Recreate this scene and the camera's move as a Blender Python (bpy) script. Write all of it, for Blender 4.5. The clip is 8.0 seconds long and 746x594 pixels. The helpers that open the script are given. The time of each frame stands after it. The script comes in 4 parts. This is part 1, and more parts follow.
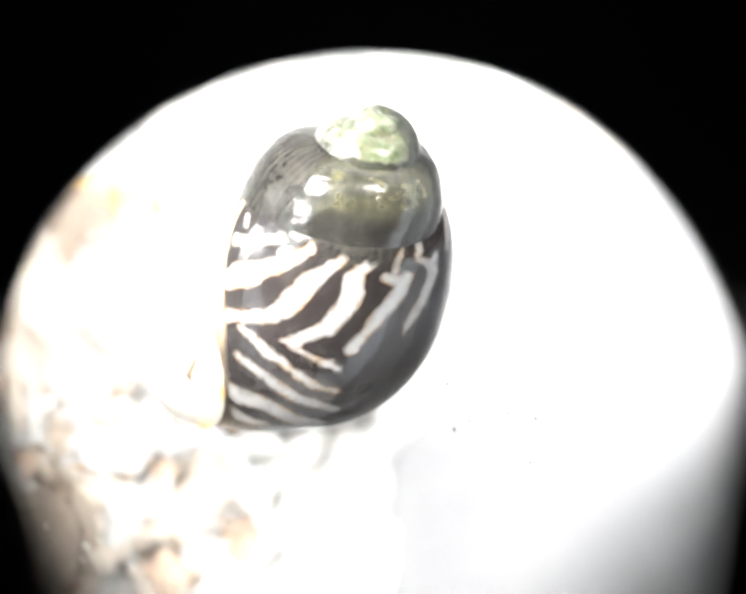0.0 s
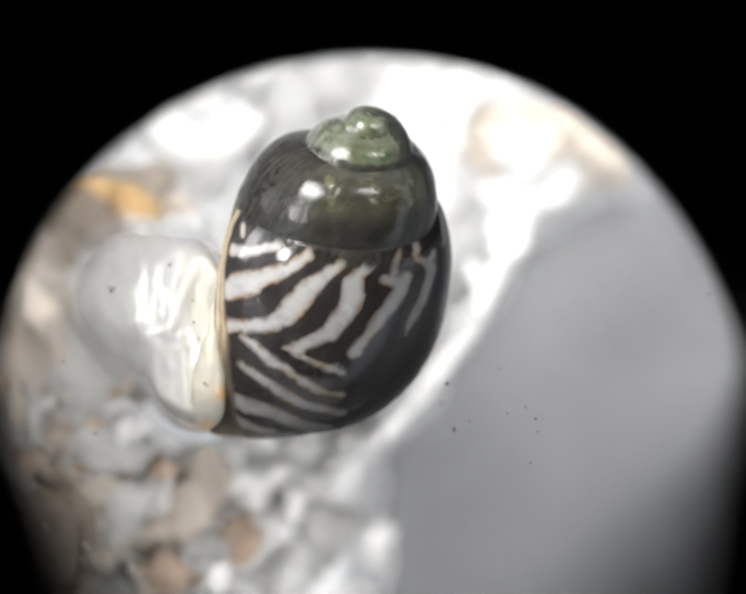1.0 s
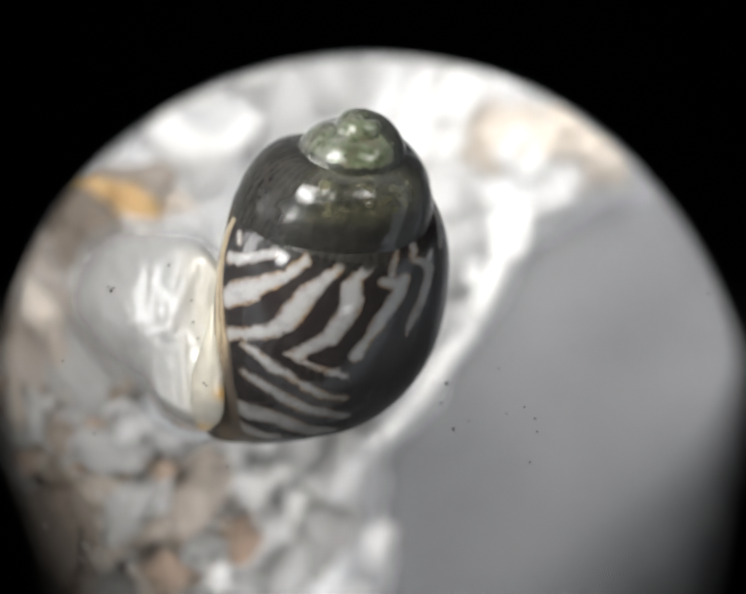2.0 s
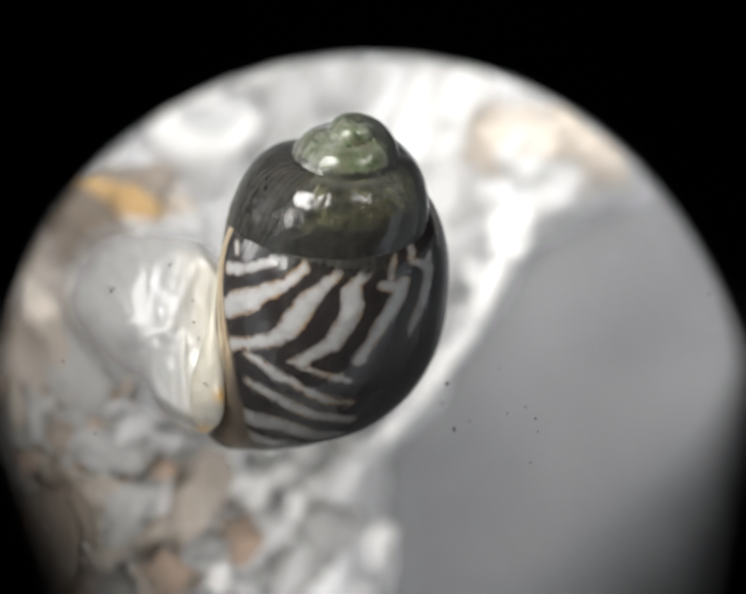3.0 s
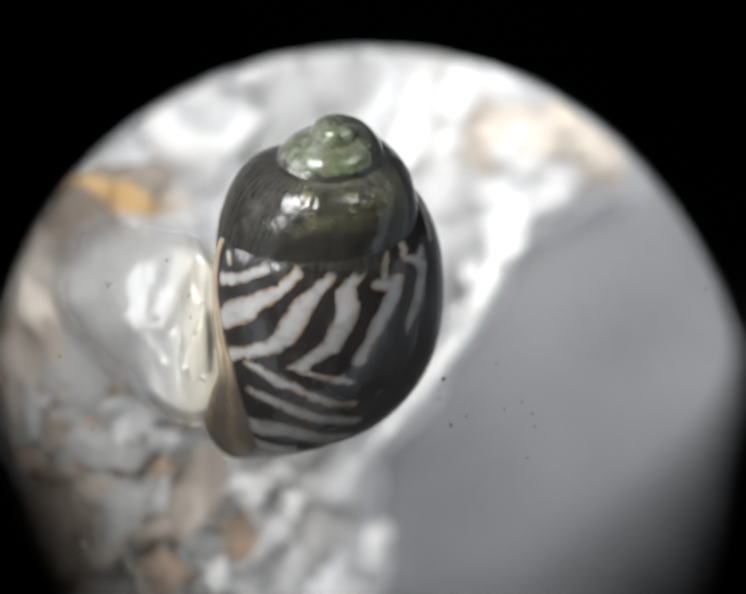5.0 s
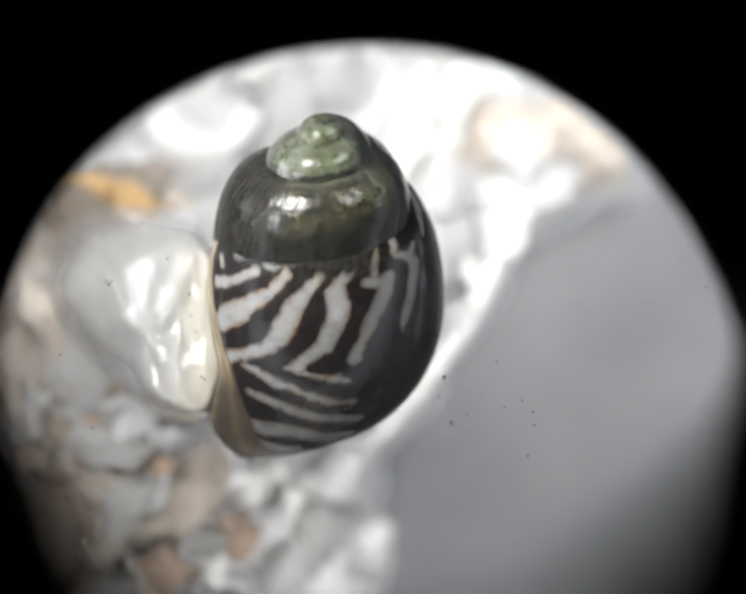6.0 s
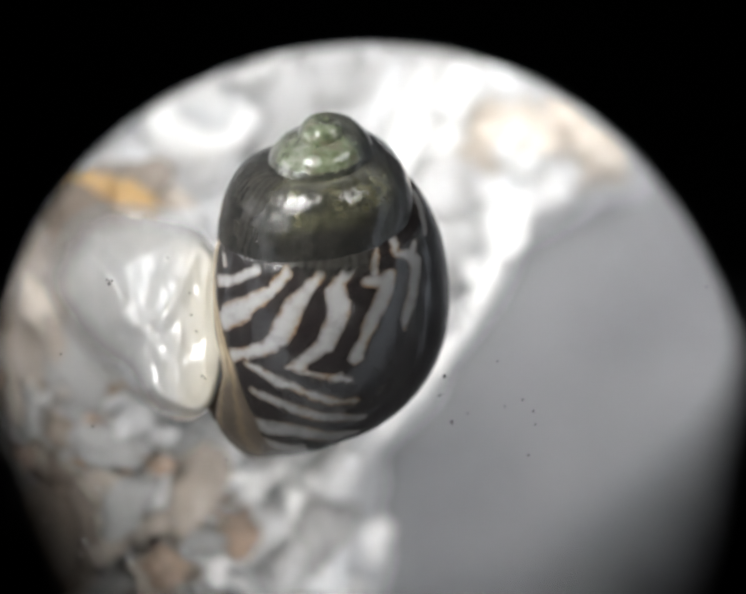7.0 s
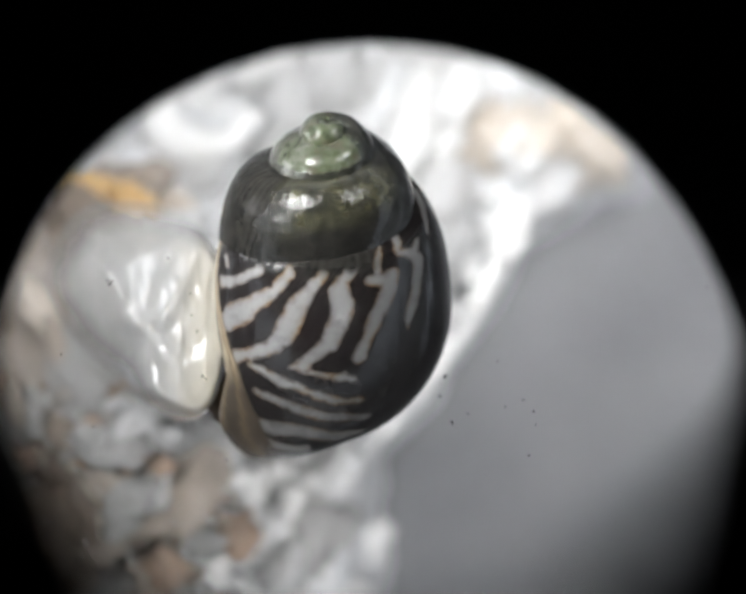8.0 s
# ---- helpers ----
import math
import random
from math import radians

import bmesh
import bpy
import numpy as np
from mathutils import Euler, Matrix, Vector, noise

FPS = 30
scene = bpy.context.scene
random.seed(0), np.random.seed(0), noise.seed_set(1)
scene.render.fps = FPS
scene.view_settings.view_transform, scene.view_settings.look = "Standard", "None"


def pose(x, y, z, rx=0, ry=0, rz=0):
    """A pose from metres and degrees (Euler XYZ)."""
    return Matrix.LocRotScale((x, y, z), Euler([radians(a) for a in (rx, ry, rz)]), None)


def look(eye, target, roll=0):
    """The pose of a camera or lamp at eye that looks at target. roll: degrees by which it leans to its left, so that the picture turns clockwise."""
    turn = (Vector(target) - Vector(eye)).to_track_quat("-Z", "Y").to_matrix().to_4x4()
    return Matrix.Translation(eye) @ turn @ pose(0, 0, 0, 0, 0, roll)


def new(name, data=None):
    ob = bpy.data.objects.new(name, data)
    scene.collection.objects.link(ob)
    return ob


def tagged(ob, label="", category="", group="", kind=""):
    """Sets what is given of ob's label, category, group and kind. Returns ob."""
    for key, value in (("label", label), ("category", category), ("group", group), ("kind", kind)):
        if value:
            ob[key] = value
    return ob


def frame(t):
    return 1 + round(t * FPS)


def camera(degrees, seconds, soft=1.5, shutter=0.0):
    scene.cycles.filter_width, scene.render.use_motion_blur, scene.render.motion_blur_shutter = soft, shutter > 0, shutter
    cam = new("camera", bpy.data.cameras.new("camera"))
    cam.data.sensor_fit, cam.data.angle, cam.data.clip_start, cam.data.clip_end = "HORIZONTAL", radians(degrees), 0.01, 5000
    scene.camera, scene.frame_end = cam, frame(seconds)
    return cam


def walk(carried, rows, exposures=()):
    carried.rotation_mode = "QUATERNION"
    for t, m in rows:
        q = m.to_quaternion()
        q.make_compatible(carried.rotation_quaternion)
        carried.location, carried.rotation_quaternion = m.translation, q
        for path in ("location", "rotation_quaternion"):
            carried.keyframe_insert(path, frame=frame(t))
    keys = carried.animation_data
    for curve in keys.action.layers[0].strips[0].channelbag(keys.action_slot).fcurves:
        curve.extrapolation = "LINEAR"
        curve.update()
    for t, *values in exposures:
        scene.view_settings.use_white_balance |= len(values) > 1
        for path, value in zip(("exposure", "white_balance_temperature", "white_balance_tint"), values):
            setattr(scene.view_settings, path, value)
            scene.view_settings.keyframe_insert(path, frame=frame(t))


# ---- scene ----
cam = camera(7.88, 8.0, soft=3.5)
cam.data.dof.use_dof = True
cam.data.dof.focus_distance = 0.0784
cam.data.dof.aperture_fstop = 102.0

MM = 0.001
U = 0.00703 * MM          # one step of the view grid on the plane z = 0
EYE = 80 * MM             # height of the eyepiece lens above that plane


def at(gx, gy, z=0.0):
    """World place of a grid point (x to the right, y down from the top left) at z millimetres."""
    s = U * (EYE - z * MM) / EYE
    return Vector(((gx - 784) * s, (624.5 - gy) * s, z * MM))


def aim(dx, dy, slide=0.0):
    """Camera pose: the view of the plane z = 0 shifts by dx, dy grid steps; slide: millimetres of sideways drift, up the picture."""
    up = math.atan((dy * U - slide * MM) / EYE)
    return Matrix.Translation((0, slide * MM, EYE)) @ Euler((up, math.atan(dx * U / EYE), 0)).to_matrix().to_4x4()


walk(cam, [
    (0.0, aim(0, 0, 0)), (0.5, aim(1, 1, -0.03)), (1.0, aim(0, 0, -0.03)), (1.5, aim(-2, -0.75, -0.03)), (3.0, aim(0, 0.25, -0.1)), (3.5, aim(-3, -2, -0.2)), (4.0, aim(-5, -5.5, -0.34)), (4.5, aim(-7, -5, -0.42)), (6.0, aim(-6, -11.5, -0.5)), (6.5, aim(-5, -14.25, -0.5)), (7.0, aim(-5, -13.25, -0.5)), (7.5, aim(-4, -13, -0.53)), (8.0, aim(-4, -12, -0.62))],
    exposures=[(0.0, 1.58, 6600, 10), (0.3, 0.62, 6550, 10), (0.6, 0.12, 6500, 10), (0.9, -0.22, 6450, 10), (1.5, -0.53, 6450, 10), (3.0, -0.64, 6500, 10), (4.5, -0.70, 6300, 10), (6.0, -0.45, 6400, 10), (6.6, -0.57, 6400, 10), (7.0, -0.57, 6400, 10), (8.0, -0.67, 6300, 10)])

# ---- light ----
world = bpy.data.worlds.new("world")
scene.world = world
world.use_nodes = True
world.node_tree.nodes["Background"].inputs["Color"].default_value = (0.85, 0.92, 1.0, 1)
world.node_tree.nodes["Background"].inputs["Strength"].default_value = 1.05


def area_lamp(name, eye, target, size, watts, color):
    data = bpy.data.lights.new(name, "AREA")
    data.shape, data.size, data.energy, data.color = "DISK", size, watts, color
    ob = new(name, data)
    ob.matrix_world = look(eye, target)
    return ob


# two key lamps set by the highlights, then five added fill lamps: azimuth, distance from the axis, height, diameter
# (mm), power, beam (degrees), aim (mm)
for azimuth, reach, height, size, watts, beam, target in (
        (134, 8.4, 9.0, 4.6, 0.00078, 80, (0.3, 0.0, 0.0)), (173, 9.6, 8.4, 1.8, 0.00027, 80, (-1.0, 0.0, 0.5)),
        (62, 10.5, 8.6, 8.0, 0.00037, 64, (-1.6, 4.9, -9.5)), (262, 19.0, -1.0, 13.0, 0.00019, 140, (0.0, -3.0, -9.0)),
        (285, 12.0, 8.6, 8.0, 0.00021, 40, (-0.6, -2.8, -8.5)), (38, 10.5, 8.6, 6.0, 0.00018, 34, (5.0, 1.1, -11.6)),
        (165, 13.0, 1.2, 4.0, 0.00011, 120, (-2.0, 0.0, -1.2))):
    ca, sa = math.cos(radians(azimuth)), math.sin(radians(azimuth))
    lamp = area_lamp("key_or_fill_lamp", (reach * MM * ca, reach * MM * sa, height * MM), [c * MM for c in target], size * MM, watts, (0.985, 0.985, 0.975))
    lamp.data.spread = radians(beam)


# ---- materials ----
def material(name, base, rough=0.5, metal=0.0, coat=0.0, sss=0.0, sss_radius=(1, 1, 1), trans=0.0, ior=1.45,
             second=None, scale=900.0, bump=0.0, bump_scale=4000.0, detail=6.0):
    """Principled material; second colour mixed in by noise of that scale, fine bump on top."""
    m = bpy.data.materials.new(name)
    m.use_nodes = True
    nt = m.node_tree
    b = nt.nodes["Principled BSDF"]
    b.inputs["Base Color"].default_value = (*base, 1)
    b.inputs["Roughness"].default_value = rough
    b.inputs["Metallic"].default_value = metal
    b.inputs["Coat Weight"].default_value = coat
    b.inputs["Coat Roughness"].default_value = 0.05
    b.inputs["Subsurface Weight"].default_value = sss
    b.inputs["Subsurface Radius"].default_value = sss_radius
    b.inputs["Subsurface Scale"].default_value = 0.4 * MM
    b.inputs["Transmission Weight"].default_value = trans
    b.inputs["IOR"].default_value = ior
    tc = nt.nodes.new("ShaderNodeTexCoord")
    if second:
        n = nt.nodes.new("ShaderNodeTexNoise")
        n.inputs["Scale"].default_value, n.inputs["Detail"].default_value = scale, detail
        nt.links.new(tc.outputs["Object"], n.inputs["Vector"])
        r = nt.nodes.new("ShaderNodeValToRGB")
        r.color_ramp.elements[0].position, r.color_ramp.elements[1].position = 0.35, 0.68
        r.color_ramp.elements[0].color, r.color_ramp.elements[1].color = (*base, 1), (*second, 1)
        nt.links.new(n.outputs["Fac"], r.inputs["Fac"])
        nt.links.new(r.outputs["Color"], b.inputs["Base Color"])
    if bump:
        n = nt.nodes.new("ShaderNodeTexNoise")
        n.inputs["Scale"].default_value, n.inputs["Detail"].default_value = bump_scale, 4.0
        nt.links.new(tc.outputs["Object"], n.inputs["Vector"])
        bp = nt.nodes.new("ShaderNodeBump")
        bp.inputs["Strength"].default_value, bp.inputs["Distance"].default_value = bump, 0.05 * MM
        nt.links.new(n.outputs["Fac"], bp.inputs["Height"])
        nt.links.new(bp.outputs["Normal"], b.inputs["Normal"])
    return m


def tint(m, attribute, color):
    """Mix a second pigment into a material where the mesh attribute says so."""
    nt = m.node_tree
    a, mix = nt.nodes.new("ShaderNodeAttribute"), nt.nodes.new("ShaderNodeMix")
    a.attribute_name, mix.data_type = attribute, "RGBA"
    base = nt.nodes["Principled BSDF"].inputs["Base Color"]
    old = base.links[0].from_socket
    nt.links.new(a.outputs["Fac"], mix.inputs[0])
    nt.links.new(old, mix.inputs[6])
    mix.inputs[7].default_value = (*color, 1)
    nt.links.new(mix.outputs[2], base)


BLACK = material("black_anodised", (0.004, 0.004, 0.004), rough=0.9)
PLATE = material("grey_dish_floor", (0.124, 0.125, 0.129), rough=0.5, second=(0.184, 0.183, 0.187), scale=260.0, bump=0.3, bump_scale=900.0)
DISH = material("unseen_bounce_wall", (0.7, 0.71, 0.72), rough=0.4, second=(0.62, 0.62, 0.63))
GLASS = material("cover_glass", (1, 1, 1), rough=0.0, trans=1.0, ior=1.1)
SPECK = material("dust", (0.01, 0.01, 0.01), rough=0.9)


# ---- mesh helpers ----
def see_through(m, attribute):
    """Lets the ground show through where the tissue is thin."""
    nt = m.node_tree
    out = next(n for n in nt.nodes if n.type == "OUTPUT_MATERIAL")
    fac = nt.nodes.new("ShaderNodeAttribute")
    fac.attribute_name = attribute
    clear = nt.nodes.new("ShaderNodeBsdfTransparent")
    mix = nt.nodes.new("ShaderNodeMixShader")
    nt.links.new(fac.outputs["Fac"], mix.inputs[0])
    nt.links.new(nt.nodes["Principled BSDF"].outputs[0], mix.inputs[1])
    nt.links.new(clear.outputs[0], mix.inputs[2])
    nt.links.new(mix.outputs[0], out.inputs["Surface"])


def mesh_object(name, bm, mat, smooth=True):
    me = bpy.data.meshes.new(name)
    bm.to_mesh(me)
    bm.free()
    me.materials.append(mat)
    if smooth:
        me.polygons.foreach_set("use_smooth", [True] * len(me.polygons))
    return new(name, me)


def part(name, bm, mat, parent, label=""):
    ob = mesh_object(name, bm, mat)
    ob.parent = parent
    return tagged(ob, label) if label else ob


def array_object(name, verts, faces, mat):
    me = bpy.data.meshes.new(name)
    me.from_pydata(verts, [], faces)
    me.materials.append(mat)
    me.polygons.foreach_set("use_smooth", [True] * len(me.polygons))
    return new(name, me)


def smoothstep(a, b, x):
    t = np.clip((x - a) / (b - a), 0, 1)
    return t * t * (3 - 2 * t)


# ---- setting: eyepiece, dish ----
STOP_Z = 10.0


def stop_rise(a):
    """The stop is tilted: its lower side lies nearer to the eye."""
    return 35.0 * float(smoothstep(0.28, -0.9, math.sin(a)))


def field_stop():
    """Black plate of the microscope with its egg-shaped opening; an added tube above keeps its top dark."""
    bm = bmesh.new()
    cx, cy, n = 784, 777, 192
    rings = []
    for grow, z in ((1.0, 0.0), (1.012, 0.12), (1.02, 0.3), (4.6, 0.3), (4.6, -0.04), (1.004, -0.04)):
        ring = []
        for i in range(n):
            a = 2 * math.pi * i / n
            side = 0.065 if math.cos(a) > 0 else 0.018
            rx, ry = 776 * (1 - side * abs(math.sin(2 * a))), 656
            if math.sin(a) <= 0:
                rx = ry = float(np.interp(math.degrees(a), (180, 193, 201, 208, 216, 235, 270, 305, 326, 330, 337, 344, 351, 360),
                                          (776, 744, 706, 686, 679, 695, 730, 745, 730, 727, 728, 737, 754, 771)))
            ring.append(bm.verts.new(at(cx + grow * rx * math.cos(a), cy - grow * ry * math.sin(a), STOP_Z + z + stop_rise(a))))
        rings.append(ring)
    for r in range(len(rings)):
        a, b = rings[r], rings[(r + 1) % len(rings)]
        for i in range(n):
            bm.faces.new((a[i], a[(i + 1) % n], b[(i + 1) % n], b[i]))
    bmesh.ops.recalc_face_normals(bm, faces=bm.faces)
    ob = mesh_object("field_stop", bm, BLACK)
    return tagged(ob, "matte black microscope field stop with a round opening", "microscope stop", kind="structure")


def tube(name, r, z0, z1, wall, mat, lid=0.0):
    bm = bmesh.new()
    prof = [(r, z0), (r + wall, z0), (r + wall, z1), (r, z1)]
    n = 96
    rings = [[bm.verts.new((pr * MM * math.cos(2 * math.pi * i / n), pr * MM * math.sin(2 * math.pi * i / n), pz * MM)) for i in range(n)] for pr, pz in prof]
    for k in range(4):
        a, b = rings[k], rings[(k + 1) % 4]
        for i in range(n):
            bm.faces.new((a[i], a[(i + 1) % n], b[(i + 1) % n], b[i]))
    if lid:
        c = bmesh.ops.create_circle(bm, cap_ends=True, segments=96, radius=(r + wall) * MM, matrix=Matrix.Translation((0, 0, (z1 + 0.1) * MM)))
        bmesh.ops.extrude_face_region(bm, geom=list({f for v in c["verts"] for f in v.link_faces}))
    bmesh.ops.recalc_face_normals(bm, faces=bm.faces)
    return mesh_object(name, bm, mat)


def dish_floor():
    """Grey floor of the dish, one sheet with a slight swell."""
    n, half = 90, 26.0
    verts, faces = [], []
    for j in range(n + 1):
        for i in range(n + 1):
            x, y = (i / n * 2 - 1) * half, (j / n * 2 - 1) * half
            verts.append((x * MM, y * MM, (-11.6 + 0.25 * noise.noise((x * 0.35, y * 0.35, 3.0))) * MM))
    for j in range(n):
        for i in range(n):
            a = j * (n + 1) + i
            faces.append((a, a + 1, a + n + 2, a + n + 1))
    return tagged(array_object("ground", verts, faces, PLATE), "smooth grey dish floor under the sand", "dish floor", kind="structure")


# ---- shell form: whorl coordinate k counts turns back from the front of the body whorl ----
TILT = radians(33)
K_APEX = 3.7
K_KEYS = (-0.27, 0.0, 0.25, 0.5, 0.75, 1.0, 1.5, 2.0, 2.5, 3.0, 3.7)
R_KEYS = (268, 262, 258, 250, 236, 206, 154, 112, 80, 50, 1)          # outer radius
Z_KEYS = (-512, -486, -448, -388, -312, -256, -172, -110, -64, -38, -22)   # height of the widest line
H_KEYS = (308, 292, 270, 243, 208, 176, 118, 81, 58, 38, 2)            # half height of the tube


def curve_of(keys, k):
    """Smooth cubic through the key values."""
    x, y = np.array(K_KEYS, float), np.array(keys, float)
    m = np.gradient(y, x)
    i = np.clip(np.searchsorted(x, k) - 1, 0, len(x) - 2)
    h = x[i + 1] - x[i]
    t = np.clip((k - x[i]) / h, 0, 1)
    return ((2 * t**3 - 3 * t**2 + 1) * y[i] + (t**3 - 2 * t**2 + t) * h * m[i]
            + (-2 * t**3 + 3 * t**2) * y[i + 1] + (t**3 - t**2) * h * m[i + 1])


def shell_point(k, phi, lift=0.0):
    """Point of the shell surface in grid steps, in its own frame: z to the apex, -y to the front, apex at the origin."""
    r, zc, h = curve_of(R_KEYS, k), curve_of(Z_KEYS, k), curve_of(H_KEYS, k)
    full = np.interp(k, (-0.27, -0.12, 0.05, 0.22, 0.7, 1.1), (0.62, 0.54, 0.52, 0.68, 0.68, 1.0))             # full shoulders on the body whorl
    c = np.cos(phi)
    c = np.where((phi > 0) & (c > 0), np.abs(c) ** full, c)
    base = np.interp(k, (-0.27, -0.1, 0.03, 0.2, 0.4, 0.7), (1.0, 0.96, 0.82, 0.80, 0.86, 1.0))   # flattened base
    rad = 0.42 * r + (0.58 * r + lift) * c
    z = zc + (np.where(phi < 0, base, 1.0) * h + lift) * np.sin(phi)
    psi = 2 * np.pi * k
    return np.stack([rad * np.sin(psi), -rad * np.cos(psi), z], -1)


# ---- the snail ----
def shell_material():
    m = bpy.data.materials.new("banded_shell")
    m.use_nodes = True
    nt = m.node_tree
    b = nt.nodes["Principled BSDF"]

    def node(kind, **values):
        n = nt.nodes.new(kind)
        for key, v in values.items():
            n.inputs[key].default_value = v
        return n

    def attr(name):
        n = nt.nodes.new("ShaderNodeAttribute")
        n.attribute_name = name
        return n.outputs["Fac"]

    def mixed(fac, a, c):
        n = nt.nodes.new("ShaderNodeMix")
        n.data_type = "RGBA"
        for i, v in ((0, fac), (6, a), (7, c)):
            if isinstance(v, tuple):
                n.inputs[i].default_value = (*v, 1)
            elif isinstance(v, float):
                n.inputs[i].default_value = v
            else:
                nt.links.new(v, n.inputs[i])
        return n.outputs[2]

    def ramp(src, *stops):
        n = nt.nodes.new("ShaderNodeValToRGB")
        e = n.color_ramp.elements
        while len(e) < len(stops):
            e.new(0.5)
        for el, (p, c) in zip(e, stops):
            el.position, el.color = p, (*c, 1)
        nt.links.new(src, n.inputs["Fac"])
        return n.outputs["Color"]

    def math_node(op, a, c):
        n = nt.nodes.new("ShaderNodeMath")
        n.operation = op
        for i, v in enumerate((a, c)):
            if isinstance(v, float):
                n.inputs[i].default_value = v
            else:
                nt.links.new(v, n.inputs[i])
        return n.outputs[0]

    tc = nt.nodes.new("ShaderNodeTexCoord")

    def noise_of(scale, detail=5.0, rough=0.6):
        n = node("ShaderNodeTexNoise", Scale=scale, Detail=detail, Roughness=rough)
        nt.links.new(tc.outputs["Object"], n.inputs["Vector"])
        return n.outputs["Fac"]

    fine, mid, coarse = noise_of(14000.0), noise_of(6500.0), noise_of(1500.0)
    # bands: the attribute is 0.5 on the edge of a pale band
    edge = math_node("ADD", attr("band"), math_node("ADD", math_node("MULTIPLY", math_node("SUBTRACT", fine, 0.5), 0.25), math_node("MULTIPLY", math_node("SUBTRACT", mid, 0.5), 0.35)))
    bands = ramp(edge, (0.0, (0.012, 0.010, 0.010)), (0.40, (0.016, 0.012, 0.011)), (0.47, (0.045, 0.024, 0.013)),
                 (0.57, (0.125, 0.085, 0.048)), (0.72, (0.172, 0.157, 0.137)), (1.0, (0.212, 0.208, 0.203)))
    plain = ramp(edge, (0.0, (0.012, 0.010, 0.010)), (0.42, (0.018, 0.015, 0.014)), (0.56, (0.10, 0.09, 0.082)), (0.68, (0.168, 0.164, 0.16)), (1.0, (0.212, 0.208, 0.203)))
    bands = mixed(ramp(noise_of(2600.0, 2.0), (0.36, (0, 0, 0)), (0.56, (1, 1, 1))), bands, plain)
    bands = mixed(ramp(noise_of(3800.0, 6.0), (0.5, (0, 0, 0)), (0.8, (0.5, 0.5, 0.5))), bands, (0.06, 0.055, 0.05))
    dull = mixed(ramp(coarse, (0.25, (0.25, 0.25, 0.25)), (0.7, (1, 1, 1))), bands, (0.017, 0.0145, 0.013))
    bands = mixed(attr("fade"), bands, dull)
    dark = ramp(mid, (0.3, (0.006, 0.006, 0.0055)), (0.7, (0.022, 0.020, 0.017)))
    dark = mixed(math_node("MULTIPLY", attr("growth"), 0.4), dark, (0.045, 0.043, 0.040))
    olive = ramp(mid, (0.3, (0.022, 0.021, 0.013)), (0.7, (0.064, 0.061, 0.036)))
    green = ramp(mid, (0.25, (0.026, 0.030, 0.019)), (0.45, (0.046, 0.058, 0.030)), (0.6, (0.075, 0.082, 0.055)), (0.8, (0.14, 0.15, 0.12)))
    spire = mixed(math_node("MULTIPLY", attr("olive"), ramp(noise_of(1900.0), (0.36, (0.1, 0.1, 0.1)), (0.56, (1, 1, 1)))), dark, olive)
    spire = mixed(attr("algae"), spire, green)
    spire = mixed(math_node("MULTIPLY", attr("algae"), ramp(noise_of(3200.0, 4.0), (0.5, (0, 0, 0)), (0.62, (0.8, 0.8, 0.8)))), spire, (0.052, 0.045, 0.030))
    spire = mixed(math_node("MULTIPLY", attr("chalky"), ramp(mid, (0.40, (0.1, 0.1, 0.1)), (0.62, (0.7, 0.7, 0.7)))), spire, (0.11, 0.11, 0.097))
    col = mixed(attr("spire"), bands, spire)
    lip = ramp(math_node("ADD", attr("lipline"), math_node("MULTIPLY", math_node("SUBTRACT", mid, 0.5), 0.3)),
               (0.0, (0.045, 0.036, 0.028)), (0.28, (0.062, 0.049, 0.037)), (0.42, (0.095, 0.07, 0.045)), (0.58, (0.052, 0.043, 0.035)), (0.85, (0.062, 0.05, 0.038)), (1.0, (0.17, 0.13, 0.085)))
    cream = ramp(math_node("ADD", attr("lipline"), math_node("MULTIPLY", math_node("SUBTRACT", mid, 0.5), 0.5)),
                 (0.0, (0.06, 0.045, 0.03)), (0.3, (0.24, 0.19, 0.125)), (0.5, (0.13, 0.102, 0.066)), (0.75, (0.28, 0.235, 0.165)), (1.0, (0.22, 0.18, 0.125)))
    lip = mixed(attr("liplow"), cream, lip)
    col = mixed(attr("lipzone"), col, lip)
    nt.links.new(col, b.inputs["Base Color"])
    b.inputs["Roughness"].default_value = 0.2
    nt.links.new(ramp(fine, (0.3, (0.14, 0.14, 0.14)), (0.7, (0.25, 0.25, 0.25))), b.inputs["Roughness"])
    wet = math_node("ADD", math_node("MULTIPLY", attr("spire"), 0.1), 0.7)
    nt.links.new(math_node("MULTIPLY", wet, attr("gloss")), b.inputs["Coat Weight"])
    b.inputs["Coat IOR"].default_value = 1.85
    nt.links.new(math_node("MULTIPLY", attr("gloss"), 0.22), b.inputs["Specular IOR Level"])
    b.inputs["Coat Roughness"].default_value = 0.05
    bump = node("ShaderNodeBump", Strength=0.3, Distance=0.018 * MM)
    h = math_node("ADD", mid, math_node("MULTIPLY", fine, 0.6))
    nt.links.new(math_node("MULTIPLY", h, math_node("ADD", math_node("MULTIPLY", attr("spire"), 0.9), 0.5)), bump.inputs["Height"])
    nt.links.new(bump.outputs["Normal"], b.inputs["Normal"])
    nt.links.new(bump.outputs["Normal"], b.inputs["Coat Normal"])
    return m


